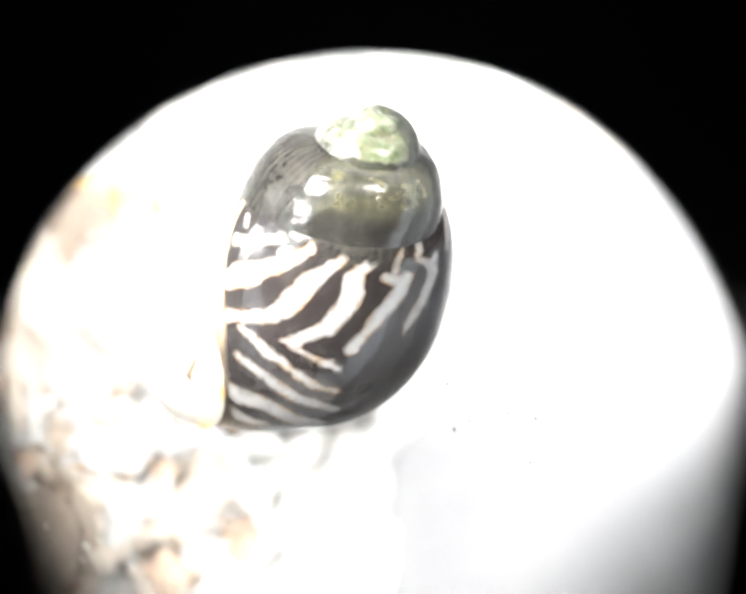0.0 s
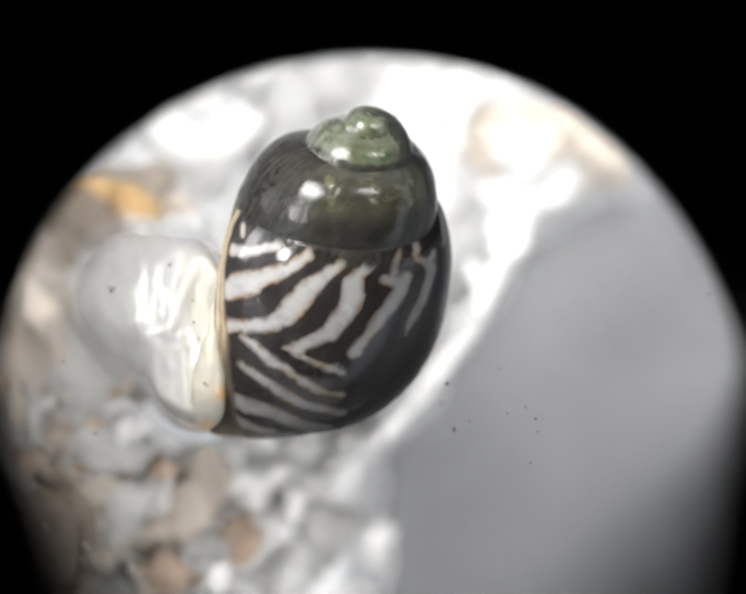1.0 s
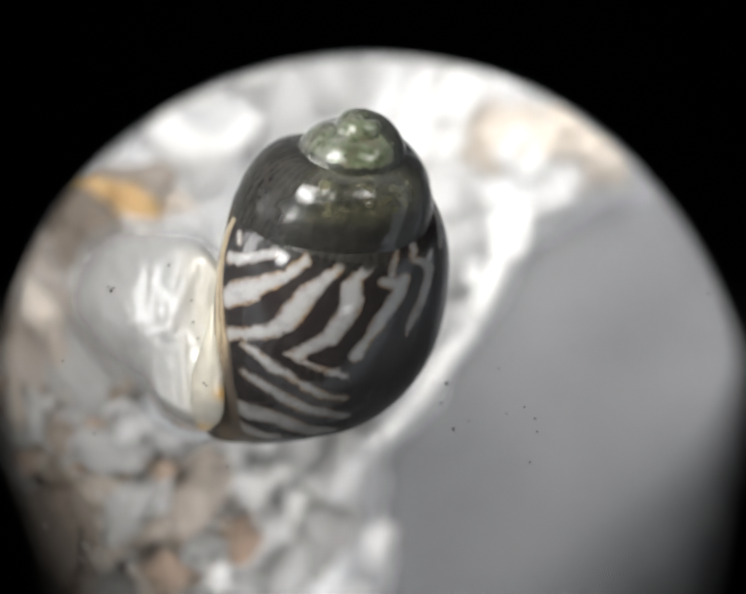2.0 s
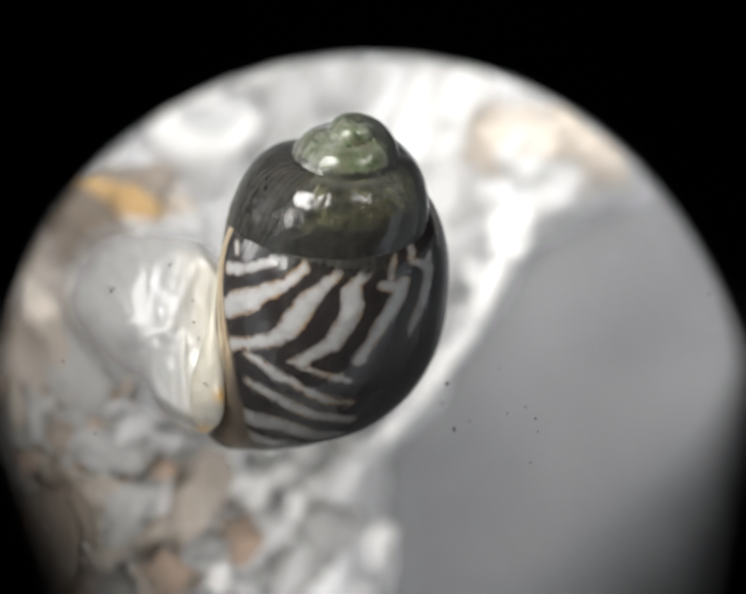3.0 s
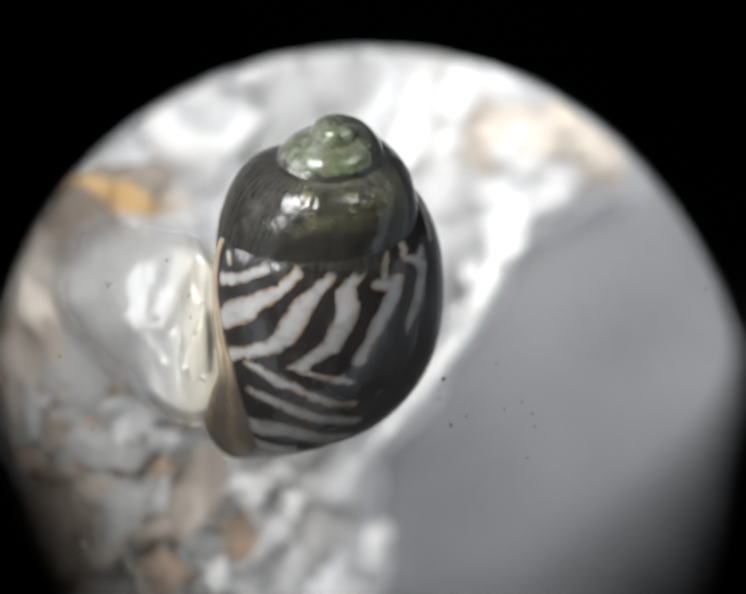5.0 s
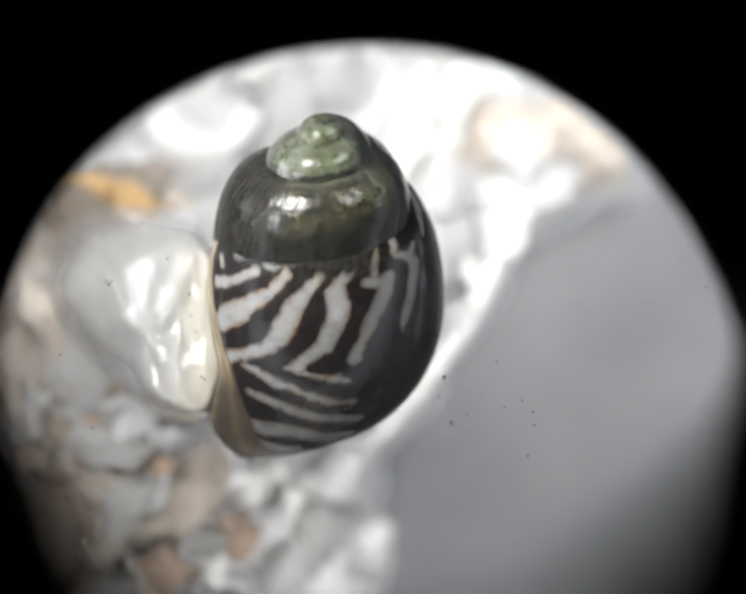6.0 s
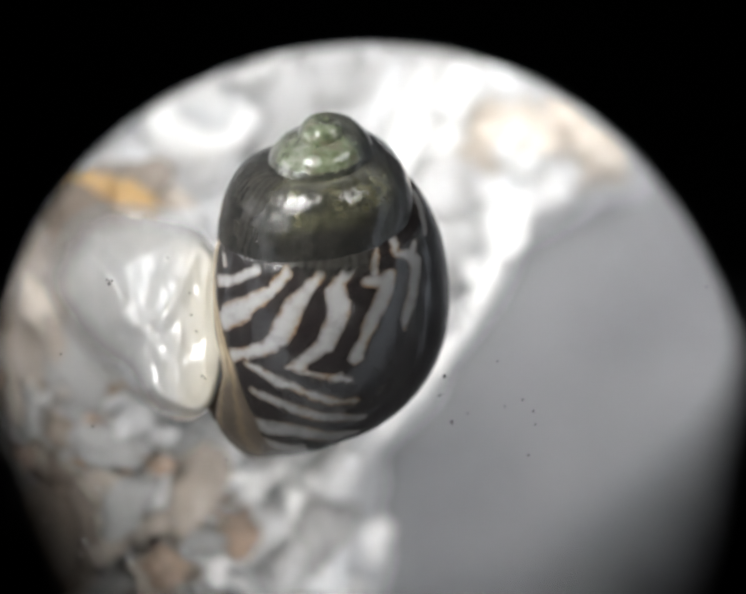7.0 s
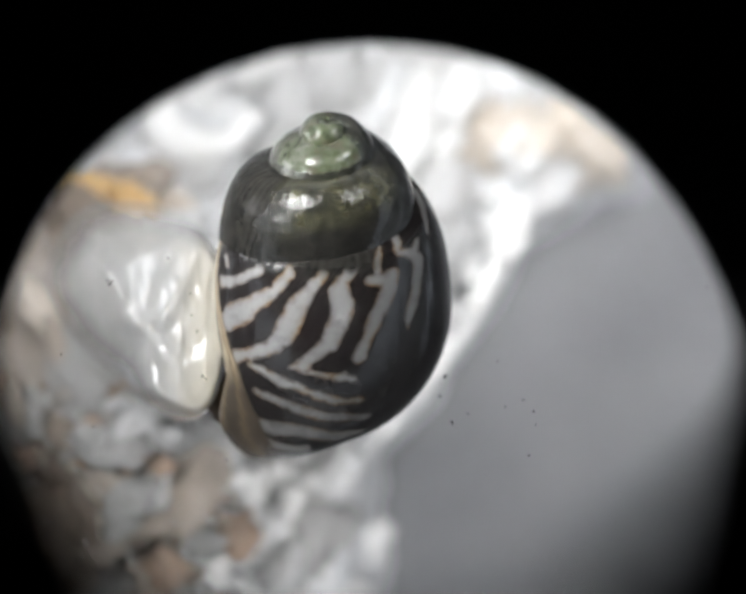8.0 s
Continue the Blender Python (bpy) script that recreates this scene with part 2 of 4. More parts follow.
SHELL = shell_material()
LIP = material("shell_lip", (0.065, 0.054, 0.040), rough=0.3, coat=0.4, sss=0.3, second=(0.15, 0.122, 0.085), scale=2600.0)
INNER = material("shell_inside", (0.10, 0.06, 0.035), rough=0.3, coat=0.4, second=(0.2, 0.13, 0.07), scale=1800.0)
FLESH = material("snail_foot", (0.235, 0.231, 0.224), rough=0.16, coat=1.0, ior=1.3, sss=0.6, sss_radius=(1.0, 0.95, 0.85),
                 second=(0.30, 0.294, 0.282), scale=1100.0, bump=0.14, bump_scale=2200.0)

MANTLE = material("mantle", (0.34, 0.32, 0.27), rough=0.18, coat=0.9, sss=0.5, second=(0.38, 0.35, 0.28), scale=1500.0, bump=0.15, bump_scale=2500.0)
tint(MANTLE, "amber", (0.42, 0.25, 0.08))

FOLD = material("mantle_fold", (0.075, 0.05, 0.028), rough=0.3, coat=0.5, sss=0.2, second=(0.14, 0.095, 0.05), scale=1500.0, bump=0.3, bump_scale=3000.0)
tint(FOLD, "streak", (0.36, 0.24, 0.09))
SOLE = material("foot_sole", (0.46, 0.465, 0.475), rough=0.25, coat=0.4, sss=0.4, second=(0.42, 0.425, 0.43), scale=900.0)
tint(FLESH, "cream", (0.40, 0.37, 0.30))
see_through(FLESH, "thin")
for wet_skin in (FLESH, MANTLE):
    skin = wet_skin.node_tree.nodes["Principled BSDF"]
    skin.inputs["Coat IOR"].default_value, skin.inputs["Coat Roughness"].default_value = 1.75, 0.03

PALE = []     # pale bands of the body whorl: corners of (turn, degrees round the tube, half width)


def white_stripe(*corners):
    PALE.append(corners)


white_stripe((-0.190, 47, 10), (-0.178, 44, 9))
white_stripe((-0.182, 34, 14), (-0.158, 38, 13), (-0.135, 44, 14), (-0.121, 49, 12), (-0.112, 52, 16), (-0.113, 56, 9))
white_stripe((-0.161, 17, 23), (-0.142, 23, 28), (-0.122, 28, 26), (-0.107, 34, 22), (-0.091, 39, 18), (-0.079, 44, 14), (-0.068, 51, 16), (-0.061, 55, 18), (-0.062, 59, 9))
white_stripe((-0.138, 4, 14), (-0.109, 9, 13), (-0.083, 14, 15), (-0.072, 17, 21), (-0.063, 21, 25), (-0.056, 26, 27), (-0.049, 32, 25), (-0.043, 38, 23), (-0.036, 42, 18), (-0.026, 48, 15), (-0.016, 53, 16), (-0.009, 57, 14), (-0.007, 61, 7))
white_stripe((-0.049, 7, 5), (-0.035, 8, 16), (-0.026, 12, 15), (-0.014, 15, 16), (-0.001, 19, 20), (0.006, 24, 22), (0.013, 29, 25), (0.017, 34, 25), (0.018, 39, 27), (0.014, 46, 24), (0.018, 52, 17), (0.026, 54, 16), (0.033, 58, 18), (0.037, 62, 13))
white_stripe((0.039, 11, 17), (0.043, 14, 15), (0.050, 19, 15), (0.055, 22, 18), (0.062, 27, 20), (0.071, 32, 20), (0.078, 36, 22), (0.084, 39, 23), (0.089, 43, 24), (0.094, 47, 23), (0.102, 49, 10))
white_stripe((0.054, 49, 6), (0.060, 49, 15), (0.069, 48, 18), (0.081, 46, 17))
white_stripe((0.072, 53, 10), (0.076, 59, 11), (0.083, 63, 11), (0.088, 68, 7))
white_stripe((0.109, 17, 5), (0.114, 22, 13), (0.123, 27, 16), (0.132, 33, 18), (0.141, 40, 20), (0.149, 46, 23), (0.146, 51, 20), (0.131, 56, 12), (0.118, 58, 12), (0.118, 61, 14), (0.125, 66, 16), (0.126, 72, 15))
white_stripe((0.151, 53, 15), (0.163, 56, 12))
white_stripe((0.276, 69, 17), (0.249, 65, 20), (0.223, 60, 16), (0.201, 54, 10))
white_stripe((-0.113, 3, 6), (-0.092, 3, 9), (-0.077, 1, 10), (-0.063, -1, 14), (-0.045, -2, 11), (-0.028, -5, 9), (-0.013, -8, 13), (0.004, -11, 12), (0.021, -13, 7), (0.038, -14, 10))
white_stripe((-0.032, 5, 6), (-0.018, 5, 6), (-0.002, 3, 8), (0.017, 2, 11), (0.032, -0, 6))
white_stripe((-0.101, -9, 8), (-0.079, -11, 12), (-0.064, -12, 11), (-0.048, -15, 12), (-0.031, -17, 15), (-0.015, -20, 17), (0.006, -23, 15), (0.027, -26, 15), (0.049, -29, 12))
white_stripe((-0.099, -30, 24), (-0.082, -31, 26), (-0.065, -31, 27), (-0.047, -31, 21), (-0.030, -33, 20), (-0.007, -39, 23), (0.018, -44, 27), (0.043, -45, 17))
white_stripe((-0.113, -40, 15), (-0.101, -44, 18), (-0.086, -47, 24), (-0.065, -50, 20), (-0.041, -49, 14))

SHELL_U = U * 0.9865
SEAT = Vector((4.8, 356.4, 229.0))      # the apex, seen from the turning point of the shell


def lip_edge(phi):
    """Turn at which the colour bands end, slanting round the tube."""
    return np.interp(np.degrees(phi), (-180, -60, -25, 0, 40, 60, 180), (-0.112, -0.092, -0.104, -0.132, -0.205, -0.222, -0.222))


def lip_end(phi):
    """Turn at which the shell itself ends: the lower lip flares out."""
    return lip_edge(phi) - np.interp(np.degrees(phi), (-180, -75, -40, -8, 25, 60, 180), (0.048, 0.108, 0.086, 0.030, 0.020, 0.018, 0.028))


def lower_flare(k, phi):
    """Outward flare of the lower lip."""
    deg = np.degrees(phi)
    return 32 * smoothstep(0.0, 0.09, lip_edge(phi) - k) * smoothstep(10, -25, deg) * smoothstep(-95, -60, deg)


def to_rest(p):
    """From the shell's own axes to its resting pose, tilted with the apex up and towards the eyepiece."""
    c, s = math.cos(TILT), math.sin(TILT)
    x, y, z = p[..., 0], p[..., 1], p[..., 2]
    return np.stack([x + SEAT.x, z * c + y * s + SEAT.y, z * s - y * c + SEAT.z], -1) * SHELL_U


def wave(k, phi, f, seed):
    """Cheap smooth noise on the shell surface."""
    out = 0
    rng = np.random.RandomState(seed)
    for i in range(7):
        a, b, c = rng.uniform(-1, 1), rng.uniform(-1, 1), rng.uniform(0, 6.28)
        out = out + np.sin(f * (a * k * 6.28 * 2 + b * phi) + c + 1.3 * np.sin(f * 0.6 * (b * k * 9 - a * phi) + c * 2))
    return out / 7


def grid_faces(nk, np_, wrap):
    i, j = np.meshgrid(np.arange(nk - 1), np.arange(np_ if wrap else np_ - 1), indexing="ij")
    a = i * np_ + j
    b = i * np_ + (j + 1) % np_
    return np.stack([a, b, b + np_, a + np_], -1).reshape(-1, 4).tolist()


def shell_whorls(parent):
    """The coiled shell from the apex to the lip, bands as surface pigment."""
    ks = np.concatenate([np.linspace(K_APEX, 2.0, 230, endpoint=False), np.linspace(2.0, 1.0, 250, endpoint=False), np.linspace(1.0, -0.1, 470)])
    ph = np.concatenate([np.radians(np.linspace(-110, 115, 240)), np.radians(np.linspace(118, 247, 40))])
    k0, phi = np.meshgrid(ks, ph, indexing="ij")
    w = smoothstep(0.25, -0.1, k0)
    end = lip_end(phi)
    k = k0 + w * (end + 0.1)
    size = curve_of(R_KEYS, k) / 262.0
    lift = 1.3 * wave(k, phi, 3.0, 1) + 0.18 * np.sin(k * 6.28 * 55 + 1.5 * wave(k, phi, 5.0, 2)) * smoothstep(1.6, 0.4, k)
    lift = lift + smoothstep(0.7, 1.2, k) * (1.8 * wave(k, phi, 9.0, 3) + 0.7 * wave(k, phi, 22.0, 4)) * size
    rough = np.zeros(k.shape)
    place = shell_point(k, phi)
    for i, j in zip(*np.where((k > 0.55) & (phi > -0.9) & (phi < 2.0))):
        v = Vector(place[i, j])
        rough[i, j] = 1.3 * noise.noise(v / 26) + 0.6 * noise.noise(v / 11) + 0.25 * noise.noise(v / 5)
    lift = lift + rough * smoothstep(0.55, 0.8, k) * np.clip(size, 0.3, 1) * (1 + 2.5 * smoothstep(2, -14, np.degrees(phi)))
    lift = lift + lower_flare(k, phi)
    verts = to_rest(shell_point(k, phi, lift))
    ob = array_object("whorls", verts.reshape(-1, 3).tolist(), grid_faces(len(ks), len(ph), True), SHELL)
    # pale bands: distance to the nearest band, 0.5 on its edge
    u, v = k * 6.2832 * 255, phi * 255
    best = np.full(k.shape, -99.0)
    for corners in PALE:
        for (k1, a1, w1), (k2, a2, w2) in zip(corners, corners[1:]):
            x1, y1, x2, y2 = k1 * 1602, radians(a1) * 255, k2 * 1602, radians(a2) * 255
            dx, dy = x2 - x1, y2 - y1
            t = np.clip(((u - x1) * dx + (v - y1) * dy) / (dx * dx + dy * dy), 0, 1)
            best = np.maximum(best, w1 + (w2 - w1) * t - np.hypot(u - x1 - t * dx, v - y1 - t * dy))
    best = best + 4.5 * wave(k, phi, 26.0, 8) + 3.5 * wave(k, phi, 70.0, 18)
    band = np.clip(0.5 + best / 32.0, 0, 1)
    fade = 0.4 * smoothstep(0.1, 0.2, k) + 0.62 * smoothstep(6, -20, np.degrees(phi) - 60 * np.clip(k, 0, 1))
    deg = np.degrees(phi)
    spire = smoothstep(0.52, 0.62, k + 0.0035 * (deg - 40) + 0.05 * wave(k, phi, 8.0, 5))
    rim = smoothstep(50, 61, deg + 7.0 * wave(k, phi, 18.0, 9)) * smoothstep(0.12, 0.03, k) * smoothstep(-0.2, -0.1, k)
    spire = np.maximum(spire, rim)
    olive = smoothstep(28, 48, deg + 9 * wave(k, phi, 10.0, 6)) * smoothstep(0.85, 0.93, k + 0.03 * wave(k, phi, 14.0, 16)) * smoothstep(1.24, 1.14, k)
    algae = smoothstep(1.45, 1.7, k + 0.1 * wave(k, phi, 8.0, 7) - 0.18 * (np.abs(np.mod(k + 0.5, 1) - 0.5) > 0.3))
    # green darkened along each whorl's lower edge: suture groove shade put into the colour
    algae = algae * (1 - 0.85 * smoothstep(37, 29, deg + 4 * wave(k, phi, 14.0, 12)) * smoothstep(2.9, 2.5, k))
    side = np.mod(k, 1)
    algae = algae * (1 - 0.9 * smoothstep(0.10, 0.17, side + 0.03 * wave(k, phi, 11.0, 33)) * smoothstep(0.55, 0.45, side) * smoothstep(2.75, 2.5, k))
    chalky = smoothstep(0.70, 0.78, side + 0.03 * wave(k, phi, 12.0, 34)) * smoothstep(0.93, 0.86, side) * smoothstep(1.5, 1.7, k) * smoothstep(3.0, 2.6, k)
    growth = (0.35 + 0.65 * smoothstep(0.9, 0.8, k)) * (0.5 + 0.5 * np.sin(k * 6.28 * 70 + 5 * wave(k, phi, 4.0, 41) + 2.0 * wave(k, phi, 17.0, 42))) ** 2 * smoothstep(-0.3, 0.6, wave(k, phi, 6.0, 43) + 0.35)
    zone = smoothstep(0.004, -0.006, k - lip_edge(phi) + 0.006 * wave(k, phi, 12.0, 11))
    line = np.clip((lip_edge(phi) - k) / (lip_edge(phi) - lip_end(phi)), 0, 1) + 0.05 * np.sin((k - lip_edge(phi)) * 900 + 4 * wave(k, phi, 7.0, 10))
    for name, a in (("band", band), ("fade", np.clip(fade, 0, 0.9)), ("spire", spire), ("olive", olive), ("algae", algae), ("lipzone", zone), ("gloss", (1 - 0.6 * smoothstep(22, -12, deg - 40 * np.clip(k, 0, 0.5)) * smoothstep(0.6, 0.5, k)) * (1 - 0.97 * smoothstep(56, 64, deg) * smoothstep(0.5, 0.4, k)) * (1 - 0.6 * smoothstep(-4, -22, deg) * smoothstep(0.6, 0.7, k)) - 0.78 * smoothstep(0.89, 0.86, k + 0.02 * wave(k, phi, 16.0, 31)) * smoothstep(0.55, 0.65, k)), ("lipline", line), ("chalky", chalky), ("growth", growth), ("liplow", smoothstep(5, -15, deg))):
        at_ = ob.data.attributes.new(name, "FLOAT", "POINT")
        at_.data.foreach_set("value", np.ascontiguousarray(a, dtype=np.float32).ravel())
    ob.parent = parent
    return ob


def shell_lip(parent):
    """Rounded rim round the mouth, and the dark inside behind it."""
    n, m = 160, 10
    ph = np.linspace(-np.pi, np.pi, n, endpoint=False)
    kk = lip_end(ph)
    mid = to_rest(shell_point(kk, ph, lower_flare(kk, ph) - 3.0))
    verts = []
    for i in range(n):
        t = Vector(mid[(i + 1) % n]) - Vector(mid[i - 1])
        t.normalize()
        out = Vector((0, 0, 1)).cross(t).normalized()
        up = t.cross(out)
        r = (3.4 + 1.0 * math.sin(3 * ph[i] + 1) + 0.8 * math.sin(11 * ph[i])) * SHELL_U
        for j in range(m):
            a = 2 * math.pi * j / m
            verts.append(Vector(mid[i]) + (out * math.cos(a) + up * math.sin(a)) * r)
    faces = [(i * m + j, i * m + (j + 1) % m, ((i + 1) % n) * m + (j + 1) % m, ((i + 1) % n) * m + j) for i in range(n) for j in range(m)]
    ob = array_object("lip", verts, faces, LIP)
    ob.parent = parent
    tagged(ob, "amber and cream rounded rim of the shell mouth")
    steps = np.linspace(0, 0.35, 24)
    sk, sp = np.meshgrid(steps, ph, indexing="ij")
    verts = to_rest(shell_point(lip_end(sp) + sk, sp, -10.0 - 60 * sk))
    ob = array_object("mouth_lining", verts.reshape(-1, 3).tolist(), grid_faces(len(steps), n, True), INNER)
    ob.parent = parent
    tagged(ob, "dark brown glossy lining inside the shell mouth")


FOOT_C = (318, 690)


def foot_radius(a):
    """Outline of the foot round its middle, by the angle in degrees."""
    return np.interp(np.mod(a, 360), (0, 30, 60, 90, 120, 145, 165, 180, 193, 224, 256, 280, 298, 308, 324, 341, 360),
                     (199, 213, 233, 222, 246, 206, 190, 170, 147, 124, 136, 194, 250, 257, 228, 208, 199))


def foot(parent):
    """Translucent wet lobe that spreads beside the shell mouth, with folds on top."""
    nr, na = 110, 220
    s, a = np.meshgrid(np.linspace(0, 1, nr), np.linspace(0, 2 * np.pi, na, endpoint=False), indexing="ij")
    rr = foot_radius(np.degrees(a))
    rr = sum(np.roll(rr, q, axis=1) for q in range(-7, 8)) / 15 + 3 * np.sin(5 * a + 1)
    turn = np.where(s < 0.72, s / 0.72 * 1.02, 1.02 - 0.5 * (s - 0.72) / 0.28)
    x, y = rr * turn * np.cos(a), rr * turn * np.sin(a)
    rim_x, rim_y = 1.02 * rr[0] * np.cos(a[0]), 1.02 * rr[0] * np.sin(a[0])
    gap = np.min(np.hypot(x[..., None] - rim_x, y[..., None] - rim_y), axis=-1)
    steep = smoothstep(-60, 120, x + 0.9 * np.clip(-y - 40, 0, 150))
    inner = np.clip(gap / (130 - 85 * steep), 0, 1)
    rise = np.where(s < 0.72, (1 - (1 - inner) ** 2) ** (0.8 - 0.3 * steep), 0.0)
    fold = 9 * wave(x / 600, y / 200, 2.0, 21)
    for high, wide, line in ((9, 20, ((408, 550), (388, 610), (366, 660), (350, 690))), (7, 18, ((296, 700), (345, 692), (386, 722), (412, 772))),
                             (8, 17, ((374, 738), (386, 790), (398, 848))), (5, 15, ((312, 712), (338, 738), (356, 772))),
                             (7, 14, ((232, 590), (254, 620), (272, 652))), (9, 16, ((268, 515), (222, 545), (216, 575), (236, 602))),
                             (5, 14, ((322, 828), (335, 838))), (8, 18, ((150, 640), (168, 660))), (6, 22, ((290, 540), (330, 560)))):
        near = np.full(x.shape, 1e9)
        for (x1, y1), (x2, y2) in zip(line, line[1:]):
            ax, ay, dx, dy = x1 - FOOT_C[0], FOOT_C[1] - y1, x2 - x1, y1 - y2
            t = np.clip(((x - ax) * dx + (y - ay) * dy) / (dx * dx + dy * dy), 0, 1)
            near = np.minimum(near, np.hypot(x - ax - t * dx, y - ay - t * dy))
        fold = fold + high * np.exp(-((near / wide) ** 2))
    lean = 0.5 + 0.5 * np.tanh((x - 0.15 * y - 16 * np.log(1 + np.exp(y / 40)) + 160) / 200)
    fold = fold + 4 * wave(x / 500, y / 160, 7.0, 22) + 1.5 * wave(x / 500, y / 160, 16.0, 23) * lean
    lobe = 22 * np.exp(-((x - 135) / 70) ** 2 - ((y + 130) / 80) ** 2)
    top = -390 + 415 * lean + lobe + fold * (0.35 + 0.65 * lean)
    base = -600
    z = np.where(s < 0.72, base * 0.55 + (top - base * 0.55) * rise, base * 0.55 + (base - base * 0.55) * (s - 0.72) / 0.28)
    verts = [at(FOOT_C[0] + px, FOOT_C[1] - py, pz * U / MM) for px, py, pz in zip(x.ravel(), y.ravel(), z.ravel())]
    pivot = at(470, 700, 0)
    ob = array_object("foot", [v - pivot for v in verts], grid_faces(nr, na, True), FLESH)
    at_ = ob.data.attributes.new("cream", "FLOAT", "POINT")
    rim = 0.8 * smoothstep(20, 165, x + 12 * wave(x / 300, y / 100, 3.0, 5)) * smoothstep(190, 120, y)
    at_.data.foreach_set("value", np.ascontiguousarray(rim, dtype=np.float32).ravel())
    thin = np.where(s < 0.72, (0.08 + 0.64 * smoothstep(70, 4, gap + 10 * wave(x / 300, y / 100, 5.0, 6))) * smoothstep(110, 0, x - 0.25 * y), 0.9)
    ob.data.attributes.new("thin", "FLOAT", "POINT").data.foreach_set("value", np.ascontiguousarray(thin, dtype=np.float32).ravel())
    ob.parent = parent
    ob.location = pivot
    return tagged(ob, "translucent milky white wet foot with glossy folds")


def mantle_edge(parent):
    """Cream pad of the mantle that lies over the lower lip and is drawn back later."""
    n, m = 120, 28
    s = np.linspace(0, 1, n)
    keys = (0, 0.12, 0.28, 0.45, 0.66, 0.85, 1)
    px = np.interp(s, keys, (452, 448, 444, 441, 438, 434, 428))
    py = np.interp(s, keys, (640, 690, 740, 785, 840, 885, 912))
    top = np.interp(s, keys, (85, 110, 108, 104, 86, 40, -30))
    wide = np.interp(s, keys, (4, 9, 22, 33, 38, 30, 6))
    for arr in (px, py, top, wide):
        arr[:] = np.convolve(np.pad(arr, 7, mode="edge"), np.ones(15) / 15, mode="valid")
    pivot = at(470, 700, 0)
    verts, amber = [], []
    for i in range(n):
        deep = 0.45 * wide[i]
        for j in range(m):
            b = 2 * math.pi * j / m
            k = 1 + 0.10 * noise.noise((i * 0.09, 1.5 * math.cos(b), 1.5 * math.sin(b)))
            gx, gy = px[i] + wide[i] * k * math.cos(b), py[i] + 0.25 * wide[i] * math.cos(b)
            verts.append(at(gx, gy, (top[i] - deep + deep * k * math.sin(b) - 1.15 * wide[i] * max(0.0, -math.cos(b)) ** 1.5) * U / MM) - pivot)
            amber.append(0.9 * math.exp(-((gx - 468) / 16) ** 2 - ((gy - 832) / 17) ** 2) + 0.8 * math.exp(-((gx - 432) / 34) ** 2 - ((gy - 902) / 11) ** 2))
    faces = [(i * m + j, i * m + (j + 1) % m, (i + 1) * m + (j + 1) % m, (i + 1) * m + j) for i in range(n - 1) for j in range(m)]
    faces += [tuple(range(m))[::-1], tuple((n - 1) * m + j for j in range(m))]
    ob = array_object("mantle_edge", verts, faces, MANTLE)
    ob.data.attributes.new("amber", "FLOAT", "POINT").data.foreach_set("value", amber)
    ob.parent = parent
    return tagged(ob, "cream coloured soft mantle rim with an amber spot")


def sole(parent):
    """Pale lobe of the foot that shows below its tip before it is drawn in."""
    n, m = 60, 16
    s = np.linspace(0, 1, n)
    px = np.interp(s, (0, 0.3, 0.65, 1), (305, 345, 405, 470))
    py = np.interp(s, (0, 0.3, 0.65, 1), (848, 885, 912, 926))
    pivot = at(400, 880, -3.0)
    verts = []
    for i in range(n):
        wide = 30 * math.sqrt(max(0.0, 1 - (2 * s[i] - 1) ** 4)) + 1
        for j in range(m):
            b = 2 * math.pi * j / m
            o = at(px[i] - 0.45 * wide * math.cos(b), py[i] + 0.8 * wide * math.cos(b), -3.0 + 0.8 * wide * U / MM * math.sin(b)) - pivot
            verts.append(o)
    faces = [(i * m + j, i * m + (j + 1) % m, (i + 1) * m + (j + 1) % m, (i + 1) * m + j) for i in range(n - 1) for j in range(m)]
    faces += [tuple(range(m))[::-1], tuple((n - 1) * m + j for j in range(m))]
    ob = array_object("sole", verts, faces, SOLE)
    ob.parent = parent
    return tagged(ob, "soft bluish white lobe under the tip of the foot")


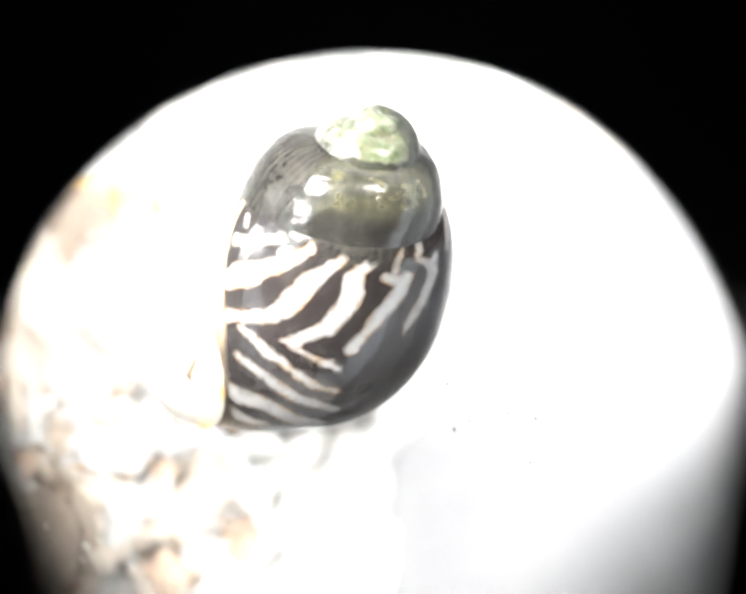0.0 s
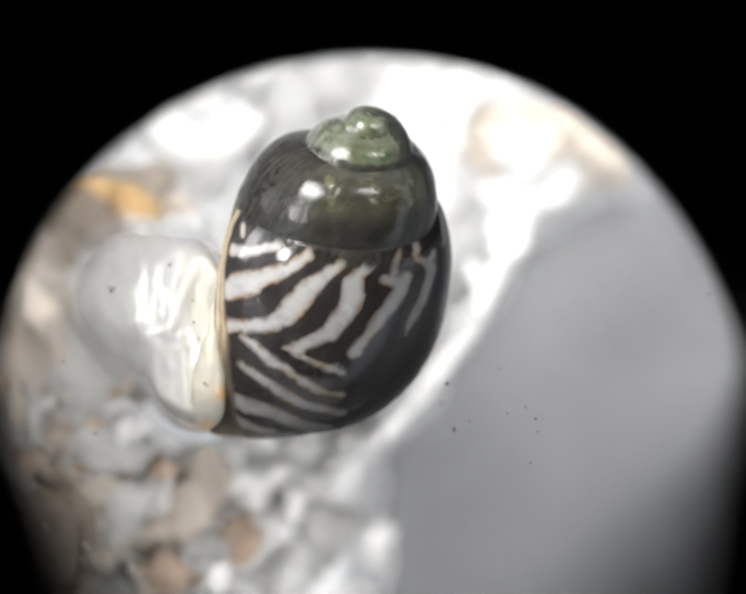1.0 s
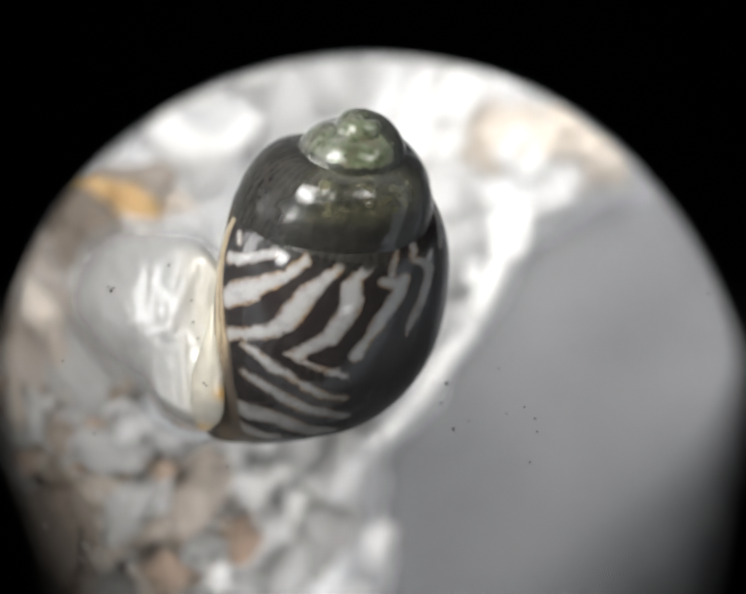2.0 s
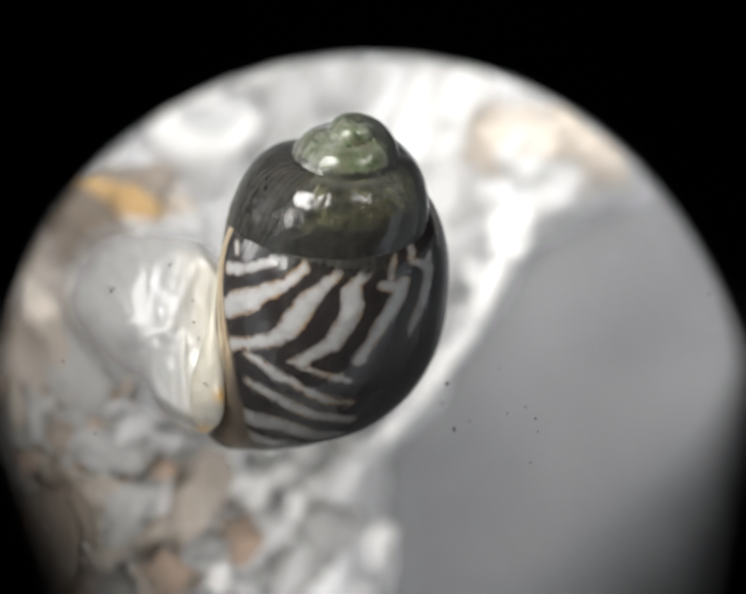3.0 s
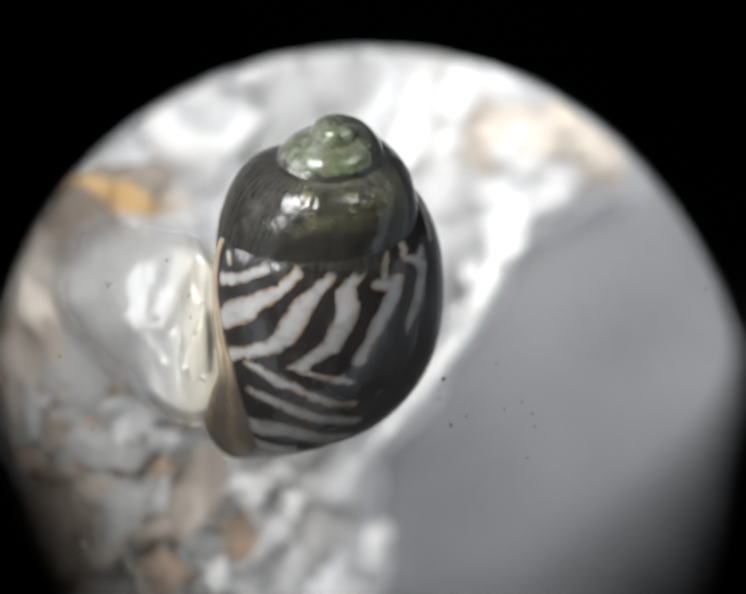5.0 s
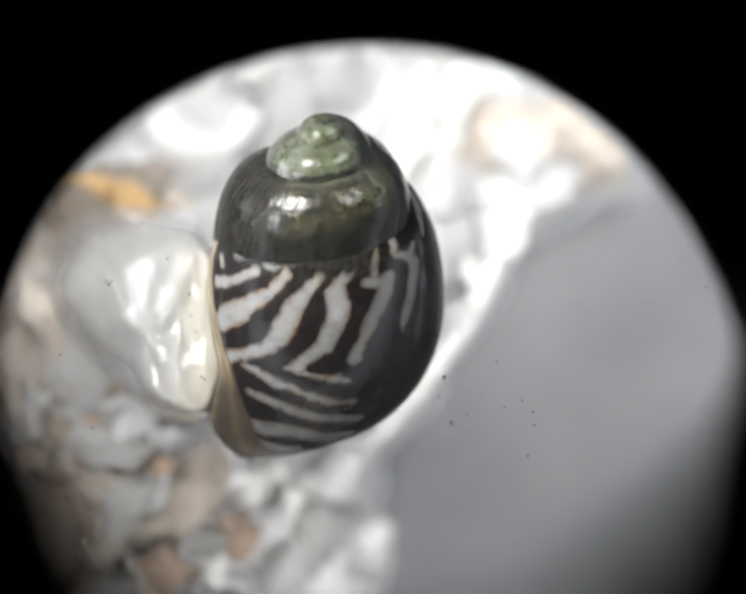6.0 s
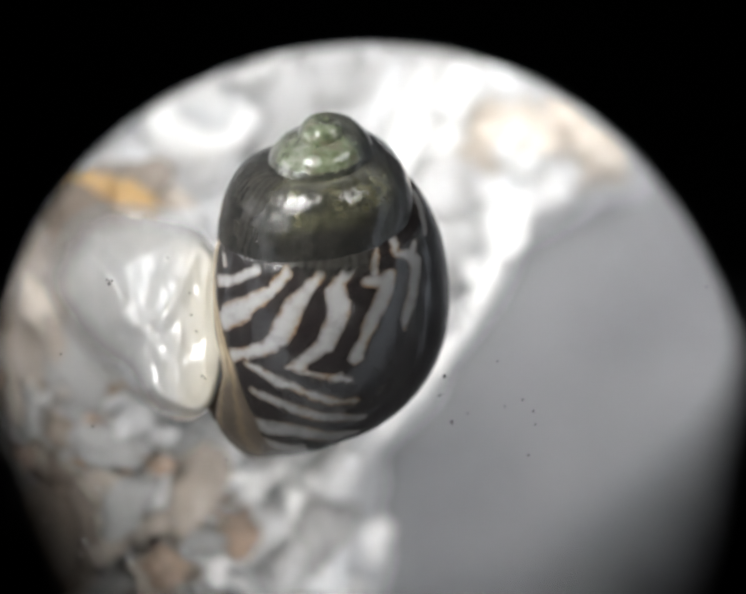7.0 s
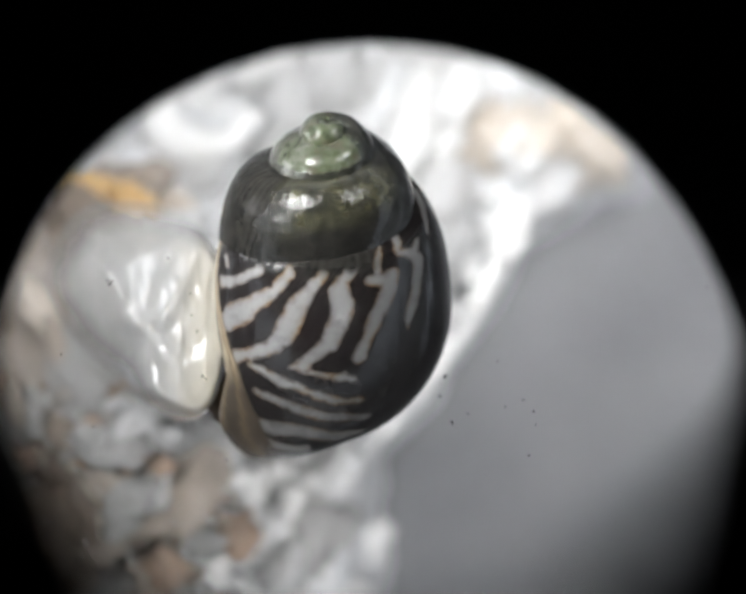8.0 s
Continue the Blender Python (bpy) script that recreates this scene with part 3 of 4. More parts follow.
def mantle_fold(parent):
    """Dark brown wet fold between the foot and the shell mouth."""
    n, m = 70, 16
    s = np.linspace(0, 1, n)
    keys = (0, 0.2, 0.42, 0.62, 0.84, 1)
    px = np.interp(s, keys, (462, 465, 467, 472, 484, 498))
    py = np.interp(s, keys, (690, 750, 805, 855, 892, 915))
    wide = np.interp(s, keys, (6, 16, 24, 33, 27, 4))
    for arr in (px, py, wide):
        arr[:] = np.convolve(np.pad(arr, 5, mode="edge"), np.ones(11) / 11, mode="valid")
    verts, streak = [], []
    for i in range(n):
        for j in range(m):
            b = 2 * math.pi * j / m
            k = 1 + 0.12 * noise.noise((i * 0.15, math.cos(b), math.sin(b)))
            verts.append(at(px[i] + wide[i] * k * math.cos(b), py[i] - 0.35 * wide[i] * math.cos(b), -0.75 + 0.7 * wide[i] * k * U / MM * math.sin(b)))
            streak.append(math.exp(-((math.cos(b) - 0.15) / 0.28) ** 2) * float(smoothstep(0.3, 0.45, s[i]) * smoothstep(0.8, 0.66, s[i])))
    faces = [(i * m + j, i * m + (j + 1) % m, (i + 1) * m + (j + 1) % m, (i + 1) * m + j) for i in range(n - 1) for j in range(m)]
    faces += [tuple(range(m))[::-1], tuple((n - 1) * m + j for j in range(m))]
    ob = array_object("mantle_fold", verts, faces, FOLD)
    ob.data.attributes.new("streak", "FLOAT", "POINT").data.foreach_set("value", streak)
    ob.parent = parent
    return tagged(ob, "dark brown wet mantle fold with an amber streak")


snail = tagged(new("snail"), "small sea snail with black and white zigzag shell and green apex", "snail")
snail_shell = tagged(new("shell"), "glossy black and white zigzag banded shell with green spire")
snail_shell.parent = snail
shell_whorls(snail_shell)
shell_lip(snail_shell)
snail_foot = foot(snail)
snail_mantle = mantle_edge(snail_foot)
snail_sole = sole(snail_foot)
mantle_fold(snail)


# ---- sand ----
def sand_edge(gx, gy):
    """Grid steps inside the sand bed (negative: bare dish floor)."""
    bx = np.interp(gy, (-600, 250, 420, 480, 560, 680, 830, 960, 1050, 1180, 1300, 1900),
                   (1900, 1500, 1330, 1120, 1055, 995, 905, 790, 772, 800, 770, 640))
    return bx - gx


QUARTZ = material("clear_quartz", (0.44, 0.43, 0.41), rough=0.15, coat=0.6, trans=0.25, sss=0.4, ior=1.3, second=(0.55, 0.54, 0.52), scale=1300.0, bump=0.5, bump_scale=1800.0)
MILKY = material("milky_quartz", (0.70, 0.69, 0.675), rough=0.2, coat=0.8, sss=0.4, second=(0.58, 0.58, 0.565), scale=1100.0, bump=0.5, bump_scale=1900.0)
BEIGE = material("beige_grain", (0.33, 0.27, 0.215), rough=0.25, coat=0.6, sss=0.5, second=(0.48, 0.435, 0.385), scale=900.0, bump=0.5, bump_scale=2000.0, detail=9.0)
AMBER = material("amber_grain", (0.62, 0.36, 0.11), rough=0.22, coat=0.6, sss=0.4, second=(0.70, 0.54, 0.33), scale=900.0, bump=0.4, bump_scale=1800.0)
CHALK = material("white_shell", (0.82, 0.81, 0.79), rough=0.2, coat=0.8, second=(0.72, 0.71, 0.68), scale=1100.0, bump=0.3, bump_scale=2500.0)
PEACH = material("peach_grain", (0.62, 0.53, 0.42), rough=0.25, coat=0.5, sss=0.4, second=(0.66, 0.62, 0.57), scale=900.0, bump=0.3, bump_scale=1800.0)
RUST = material("rusty_grain", (0.36, 0.22, 0.14), rough=0.25, coat=0.6, sss=0.4, second=(0.44, 0.38, 0.32), scale=900.0, bump=0.5, bump_scale=2000.0)
BROWN = material("brown_grain", (0.20, 0.155, 0.12), rough=0.25, coat=0.6, sss=0.4, second=(0.31, 0.26, 0.21), scale=1600.0, bump=0.5, bump_scale=2000.0, detail=9.0)
BED = material("wet_sand", (0.70, 0.70, 0.695), rough=0.3, coat=0.4, second=(0.78, 0.78, 0.775), scale=500.0, bump=0.4, bump_scale=2500.0)

tint(BED, "grey", (0.40, 0.40, 0.395))
tint(BED, "brown", (0.31, 0.262, 0.22))
tint(BED, "thin", (0.31, 0.31, 0.315))


def thin_edge(gx, gy):
    """1 where the bed thins out gently towards the bare floor, 0 where it ends in a ridge."""
    return float(smoothstep(1070, 1260, gx) * smoothstep(530, 450, gy))


def bed_height(gx, gy):
    """Height in millimetres of the sand surface."""
    inside = sand_edge(gx, gy)
    low = float(smoothstep(520, 1000, gy) * smoothstep(620, 250, gx))
    h = -9.5 + 4.6 * low + 0.4 * noise.noise((gx / 170, gy / 170, 1)) + 0.15 * noise.noise((gx / 60, gy / 60, 7))
    h += 3.0 * float(smoothstep(600, 250, gx) * smoothstep(150, 500, gy)) * (1 - low)
    h += (-1.9 - h) * math.exp(-(((gx - 650) / 150) ** 4 + ((gy - 640) / 190) ** 4))
    h += (-3.9 - h) * math.exp(-(((gx - 340) / 120) ** 4 + ((gy - 670) / 150) ** 4))
    h += 2.6 * math.exp(-((inside - 40) / 30) ** 2) * float(smoothstep(380, 520, gy) * smoothstep(1060, 960, gy))
    h += 1.8 * float(smoothstep(900, 1010, gy) * smoothstep(820, 700, gx)) * (1 - low)
    far = thin_edge(gx, gy)
    h += (-11.15 + 0.12 * noise.noise((gx / 60, gy / 60, 7)) - h) * far
    inside += (min(inside, 1.3 * (455 - gy)) - inside) * far
    t = float(smoothstep(-50 - 180 * far, 40 + 160 * far, inside + 25 * noise.noise((gx / 90, gy / 90, 4))))
    return -12.0 + (h + 12.0) * t


def sand_bed():
    n = 210
    xs, ys = np.linspace(-900, 2100, n), np.linspace(-900, 2200, n)
    verts = []
    for gy in ys:
        for gx in xs:
            verts.append(at(gx, gy, bed_height(gx, gy)))
    ob = array_object("sand_bed", verts, grid_faces(n, n, False), BED)
    gx, gy = np.meshgrid(xs, ys)
    brown = smoothstep(880, 1080, gy + 60 * np.sin(gx / 70)) * smoothstep(480, 280, gx + 50 * np.sin(gy / 60))
    # brownish left strip, darkened further to paint in the stop's soft shade
    brown = np.maximum(brown, 0.85 * smoothstep(270, 110, gx + 40 * np.sin(gy / 45)) * smoothstep(380, 520, gy + 40 * np.sin(gx / 40)))
    grey = smoothstep(430, 560, gy + 40 * np.sin(gx / 55)) * smoothstep(430, 330, gx + 40 * np.sin(gy / 75))
    thin = np.array([[thin_edge(px, py) * smoothstep(330, 30, min(float(sand_edge(px, py)), 1.3 * (455 - py)) + 60 * noise.noise((px / 60, py / 60, 2))) for px in xs] for py in ys])
    for name, a in (("brown", brown), ("grey", grey), ("thin", thin)):
        at_ = ob.data.attributes.new(name, "FLOAT", "POINT")
        at_.data.foreach_set("value", np.ascontiguousarray(a, dtype=np.float32).ravel())
    return tagged(ob, "wet pale sand bed with an uneven edge", "sand", kind="stuff")


def grain_mesh(name, rng, mat, fineness=4):
    """A broken chip with worn facets and a pitted skin, about one unit across."""
    bm = bmesh.new()
    bmesh.ops.create_icosphere(bm, subdivisions=fineness, radius=1.0)
    cuts = [(Vector((rng.gauss(0, 1), rng.gauss(0, 1), rng.gauss(0, 1))).normalized(), rng.uniform(0.26, 0.5)) for _ in range(9)]
    seed = Vector((rng.uniform(0, 90), rng.uniform(0, 90), rng.uniform(0, 90)))
    for v in bm.verts:
        d = v.co.normalized()
        r = 0.56
        for n, limit in cuts:
            c = d.dot(n)
            if c > 0.05:
                r = min(r, limit / c)
        v.co = d * (r + 0.16 * noise.noise(d * 1.7 + seed) + 0.09 * noise.noise(d * 4.0 + seed) + 0.03 * noise.noise(d * 11 + seed))
    me = bpy.data.meshes.new(name)
    bm.to_mesh(me)
    bm.free()
    me.materials.append(mat)
    me.polygons.foreach_set("use_smooth", [True] * len(me.polygons))
    return me


GRAIN_LABELS = {
    "quartz": ("clear grey quartz sand grain lying on wet sand", QUARTZ), "milky": ("milky white glossy sand grain on wet sand", MILKY),
    "beige": ("beige wet sand grain among other grains", BEIGE), "amber": ("amber orange translucent sand grain on wet sand", AMBER),
    "white": ("bright white and glint-imitating wet grain lying on pale sand", CHALK), "peach": ("pale peach coloured wet sand grain on pale sand", PEACH), "rust": ("rust brown wet sand grain among other grains", RUST), "brown": ("dark brown wet sand grain among other grains", BROWN)}
rng = random.Random(7)
GRAIN_SHAPES = {kind: [grain_mesh("sand_grain", rng, GRAIN_LABELS[kind][1]) for _ in range(6)] for kind in GRAIN_LABELS}


def grain(kind, gx, gy, size, long=1.0, flat=0.75, turn=0.0, up=0.0):
    """A grain resting in the sand; size in grid steps across, turn in degrees."""
    ob = new("sand_grain", rng.choice(GRAIN_SHAPES[kind]))
    h = bed_height(gx, gy) + up
    s = size * U
    p = at(gx, gy, h + 0.10 * size * U / MM * flat)
    ob.matrix_world = Matrix.LocRotScale(p, Euler((rng.uniform(-0.6, 0.6), rng.uniform(-0.6, 0.6), radians(turn))), (s * long, s, s * flat))
    return tagged(ob, GRAIN_LABELS[kind][0], "sand grain", group="sand grains")


sand_bed()
# grains that stand out, beginning in the upper left
grain("amber", 178, 415, 150, 1.1, turn=70, up=0.5)
grain("beige", 250, 400, 170, 1.5, turn=30)
grain("amber", 285, 430, 100, 1.6, turn=-20, up=0.1)
grain("peach", 350, 425, 120, 1.5, up=0.2)
grain("peach", 1240, 330, 200, 1.0, up=-0.1)
grain("peach", 1030, 290, 190, 1.6, up=-0.3)
grain("peach", 1190, 300, 180, 1.3, 0.5, up=0.1)
grain("peach", 1150, 250, 150, 1.6, up=-0.3)
for gx, gy, size, long, kind in ((1110, 310, 120, 1.5, "white"), (1078, 480, 110, 1.5, "white"), (1020, 600, 90, 1.5, "milky"), (975, 540, 110, 1.5, "milky"), (940, 410, 130, 1.5, "milky"),
                                 (870, 250, 120, 2.6, "white"), (980, 170, 110, 2.6, "white"), (700, 140, 190, 1.6, "milky"), (590, 210, 150, 1.6, "milky"), (925, 330, 90, 2.2, "white"), (560, 120, 130, 2.0, "white"),
                                 (535, 1030, 75, 1.5, "white"), (590, 1000, 60, 1.5, "white"), (665, 1025, 55, 1.5, "white"), (785, 1150, 85, 1.7, "white"), (720, 985, 90, 1.5, "milky"), (640, 960, 110, 1.5, "milky"),
                                 (560, 1110, 90, 1.4, "milky"), (610, 1080, 90, 1.5, "white"), (600, 1190, 100, 1.6, "milky")):
    grain(kind, gx, gy, size, long, turn=rng.uniform(50, 70), up=0.3)
for tries in range(40):
    gy = rng.uniform(360, 720)
    gx = rng.uniform(945, 1000 + 0.2 * (560 - gy))
    grain(rng.choice(("milky", "white", "milky")), gx, gy, rng.uniform(26, 52), rng.uniform(1, 1.4), 0.8, rng.uniform(0, 180), up=0.3)


def sand_ridge():
    """Lumpy ridge of fine wet white sand along the edge of the bed."""
    n, m = 150, 14
    s = np.linspace(0, 1, n)
    keys = (0, 0.12, 0.3, 0.5, 0.7, 0.82, 0.93, 1)
    px = np.interp(s, keys, (1098, 1066, 1018, 968, 892, 820, 760, 728))
    py = np.interp(s, keys, (440, 520, 620, 710, 815, 890, 965, 1015))
    verts = []
    for i in range(n):
        wide = (20 + 11 * noise.noise((i * 0.11, 3, 5)) + 8 * noise.noise((i * 0.4, 7, 1))) * min(1.0, 0.25 + 6 * min(s[i], 1 - s[i]))
        h = bed_height(px[i] - 35, py[i]) + 0.15
        for j in range(m):
            b = 2 * math.pi * j / m
            k = 1 + 0.25 * noise.noise((i * 0.25, math.cos(b), math.sin(b) + 9))
            verts.append(at(px[i] + wide * k * math.cos(b), py[i] + 0.45 * wide * k * math.cos(b), h + 0.004 * wide * k * math.sin(b)))
    faces = [(i * m + j, i * m + (j + 1) % m, (i + 1) * m + (j + 1) % m, (i + 1) * m + j) for i in range(n - 1) for j in range(m)]
    return tagged(array_object("sand_ridge", verts, faces, CHALK), "lumpy ridge of fine wet white sand", "sand", kind="stuff")


sand_ridge()
grain("quartz", 670, 1110, 170, 1.3, turn=70)
grain("beige", 400, 1040, 165, 1.3, 0.45, turn=60, up=0.15)
for gx, gy, size, kind, turn in ((270, 1060, 120, "quartz", 60), (310, 1110, 100, "beige", 35), (235, 1120, 95, "beige", 75), (330, 1040, 80, "milky", 65), (215, 1040, 80, "beige", 20)):
    grain(kind, gx, gy, size, 1.7, 0.6, turn=turn, up=0.15)
grain("rust", 345, 985, 48, 1.2, up=0.4)
for gx, gy, size, turn in ((395, 960, 95, 30), (470, 990, 90, 60), (430, 930, 80, 20), (330, 935, 80, 50), (520, 950, 90, 10), (250, 870, 70, 35)):
    grain("milky", gx, gy, size, 1.6, 0.7, turn=turn, up=0.15)
grain("rust", 345, 1205, 95, 1.1, up=0.3)
grain("rust", 500, 1135, 100, 1.5, turn=50, up=0.4)
grain("quartz", 190, 800, 150, 1.6, turn=-50)
grain("quartz", 60, 900, 110, 1.5, turn=70)
grain("quartz", 250, 935, 120, 1.5)
grain("peach", 95, 650, 75, 2.6, turn=-60, up=0.5)
grain("beige", 135, 745, 55, 2.8, turn=-70, up=0.6)
grain("beige", 28, 850, 55, 3.0, turn=-75, up=0.5)
grain("milky", 290, 895, 60, 2.0, turn=40, up=0.4)
placed = [(395, 960, 95), (470, 990, 90), (430, 930, 80), (330, 935, 80), (520, 950, 90), (400, 1045, 190), (285, 1080, 190), (690, 1110, 170), (190, 800, 150), (60, 900, 110), (250, 935, 120), (345, 1205, 90), (500, 1135, 100)]
for tries in range(6000):
    gx, gy = rng.uniform(-250, 1500), rng.uniform(-150, 1400)
    if sand_edge(gx, gy) < (15 if gy > 1000 else 70) or len(placed) > 150 or (gx > 1130 and gy > 300):
        continue
    low_left = gy > 880 and gx < 430
    size = rng.uniform(80, 190) if low_left else rng.uniform(55, 115) if gy > 850 else rng.uniform(110, 240)
    if any((gx - q[0]) ** 2 + (gy - q[1]) ** 2 < ((0.30 if low_left else 0.40) * (size + q[2])) ** 2 for q in placed):
        continue
    placed.append((gx, gy, size))
    if gy > 900 and gx < 430:
        kind = rng.choice(("beige", "brown", "beige", "brown", "quartz", "rust"))
    # darker grains by the left edge, part of the stop shade put into colour
    elif gx < 200 and gy > 400:
        kind = rng.choice(("brown", "quartz", "brown", "beige"))
    elif gx < 330 and gy > 480:
        kind = rng.choice(("quartz", "quartz", "beige"))
    elif gy > 850:
        kind = rng.choice(("milky", "quartz", "white", "milky"))
    else:
        kind = rng.choice(("milky", "milky", "milky", "white", "milky"))
    grain(kind, gx, gy, size, rng.uniform(1, 1.7), rng.uniform(0.22, 0.36) if low_left else rng.uniform(0.5, 0.8), rng.uniform(0, 180), up=0.0 if gy > 850 else -0.35)


def gravel(name, label, kind, spots):
    """Fine grains too small to pick apart, joined."""
    verts, faces = [], []
    for gx, gy, size, up in spots:
        src = GRAIN_SMALL[rng.randrange(len(GRAIN_SMALL))]
        s = size * U
        m = Matrix.LocRotScale(at(gx, gy, bed_height(gx, gy) + up), Euler((rng.uniform(-0.35, 0.35), rng.uniform(-0.35, 0.35), rng.uniform(0, 6.3))), (s * rng.uniform(1, 1.9), s, s * 0.45))
        o = len(verts)
        verts += [m @ v for v in src[0]]
        faces += [[o + i for i in f] for f in src[1]]
    return tagged(array_object(name, verts, faces, GRAIN_LABELS[kind][1]), label, "gravel", kind="stuff")


GRAIN_SMALL = []
for i in range(8):
    small = grain_mesh("small", rng, BEIGE, 2)
    GRAIN_SMALL.append(([v.co.copy() for v in small.vertices], [list(p.vertices) for p in small.polygons]))
    bpy.data.meshes.remove(small)
fine = {"brown": [], "rust": [], "beige": [], "quartz": [], "milky": [], "white": []}
for tries in range(900):
    gx, gy = rng.uniform(-100, 640), rng.uniform(800, 1330)
    size = rng.uniform(12, 54)
    if any((gx - q[0]) ** 2 + (gy - q[1]) ** 2 < (0.22 * (size + q[2])) ** 2 for q in placed):
        continue
    placed.append((gx, gy, size))
    brownish = gy > 1130 - 0.3 * gx + 60 * math.sin(gx / 50)
    fine[rng.choice(("brown", "beige", "brown", "brown", "quartz", "beige") if brownish and gx < 480 else ("beige", "quartz", "rust", "brown") if gx < 430 else ("milky", "white", "quartz"))].append((gx, gy, size, rng.uniform(0.0, 0.2)))
# tiny white chips added to imitate glints on the wet gravel
for tries in range(60):
    fine["white"].append((rng.uniform(20, 560), rng.uniform(870, 1240), rng.uniform(5, 11), rng.uniform(0.2, 0.45)))
for tries in range(60):
    gy = rng.uniform(900, 1240)
    fine["white"].append((rng.uniform(450, 760), gy, rng.uniform(8, 26), rng.uniform(0.2, 0.5)))
for kind in fine:
    gravel("fine_gravel", "fine wet gravel of " + {"brown": "dark brown", "rust": "rust brown", "beige": "beige", "quartz": "clear grey", "milky": "milky white", "white": "bright white and glint-imitating"}[kind] + " grains", kind, fine[kind])


def shell_fragment():
    """Curved broken piece of a white shell, lying open upwards in the sand."""
    n, m = 60, 14
    verts = []
    for i in range(n + 1):
        a = radians(150 + 205 * i / n)
        fat = 0.6 + 0.4 * math.sin(math.pi * min(1.0, 1.25 * i / n))
        for j in range(m):
            b = 2 * math.pi * j / m
            r = 84 + 46 * fat * math.cos(b) + 5 * noise.noise((i * 0.2, j * 0.5, 2))
            verts.append(at(432 + 1.15 * r * math.cos(a), 228 - r * math.sin(a), bed_height(430, 235) + 1.2 + 0.28 * fat * math.sin(b)))
    faces = [(i * m + j, i * m + (j + 1) % m, (i + 1) * m + (j + 1) % m, (i + 1) * m + j) for i in range(n) for j in range(m)]
    faces += [tuple(range(m)), tuple(n * m + j for j in range(m))]
    return tagged(array_object("shell_fragment", verts, faces, CHALK), "curved glossy white shell fragment lying in the sand", "shell fragment")


shell_fragment()


# ---- cover glass with dust ----
def cover_glass():
    bm = bmesh.new()
    bmesh.ops.create_cone(bm, cap_ends=True, segments=96, radius1=25 * MM, radius2=25 * MM, depth=0.12 * MM, matrix=Matrix.Translation((0, 0, 2.42 * MM)))
    ob = mesh_object("cover_glass", bm, GLASS, smooth=False)
    ob.visible_shadow = False
    tagged(ob, "thin clear dusty cover glass over the dish", "cover glass")
    for gx, gy, size in ((940, 807, 7), (929, 848, 4.5), (954, 902, 5), (955, 906, 3.5), (1048, 676, 3.5), (1050, 775, 3.5), (1066, 870, 3.5), (1104, 856, 3.5), (1126, 880, 4),
                         (1130, 908, 3.5), (1115, 972, 4), (987, 885, 3.5), (1490, 618, 4), (235, 612, 6), (240, 606, 4.5), (230, 604, 4), (357, 558, 4), (404, 632, 3.5), (418, 712, 4),
                         (430, 806, 5), (436, 811, 4), (133, 760, 4), (200, 912, 4), (480, 982, 4), (407, 678, 3.5)):
        d = bmesh.new()
        bmesh.ops.create_icosphere(d, subdivisions=1, radius=0.68 * size * U)
        for v in d.verts:
            v.co *= rng.uniform(0.75, 1.2)
            v.co.z *= 0.35
        bmesh.ops.translate(d, verts=d.verts, vec=at(gx, gy, 2.487))
        part("dust_speck", d, SPECK, ob, "tiny black dust speck")


field_stop()
# unseen lidded tube, added to keep light off the top of the stop
tagged(tube("light_block_tube", 16.5, 7.5, 95, 1.0, BLACK, lid=1.0), "unseen black tube above the stop, added to block stray light", "microscope tube", kind="structure")
# wall out of view, added to bounce light and carry the cover glass
tagged(tube("unseen_bounce_wall", 25, -9, 2.36, 1.0, DISH), "pale round dish wall, unseen, added to bounce light", "dish wall", kind="structure")
dish_floor()
cover_glass()


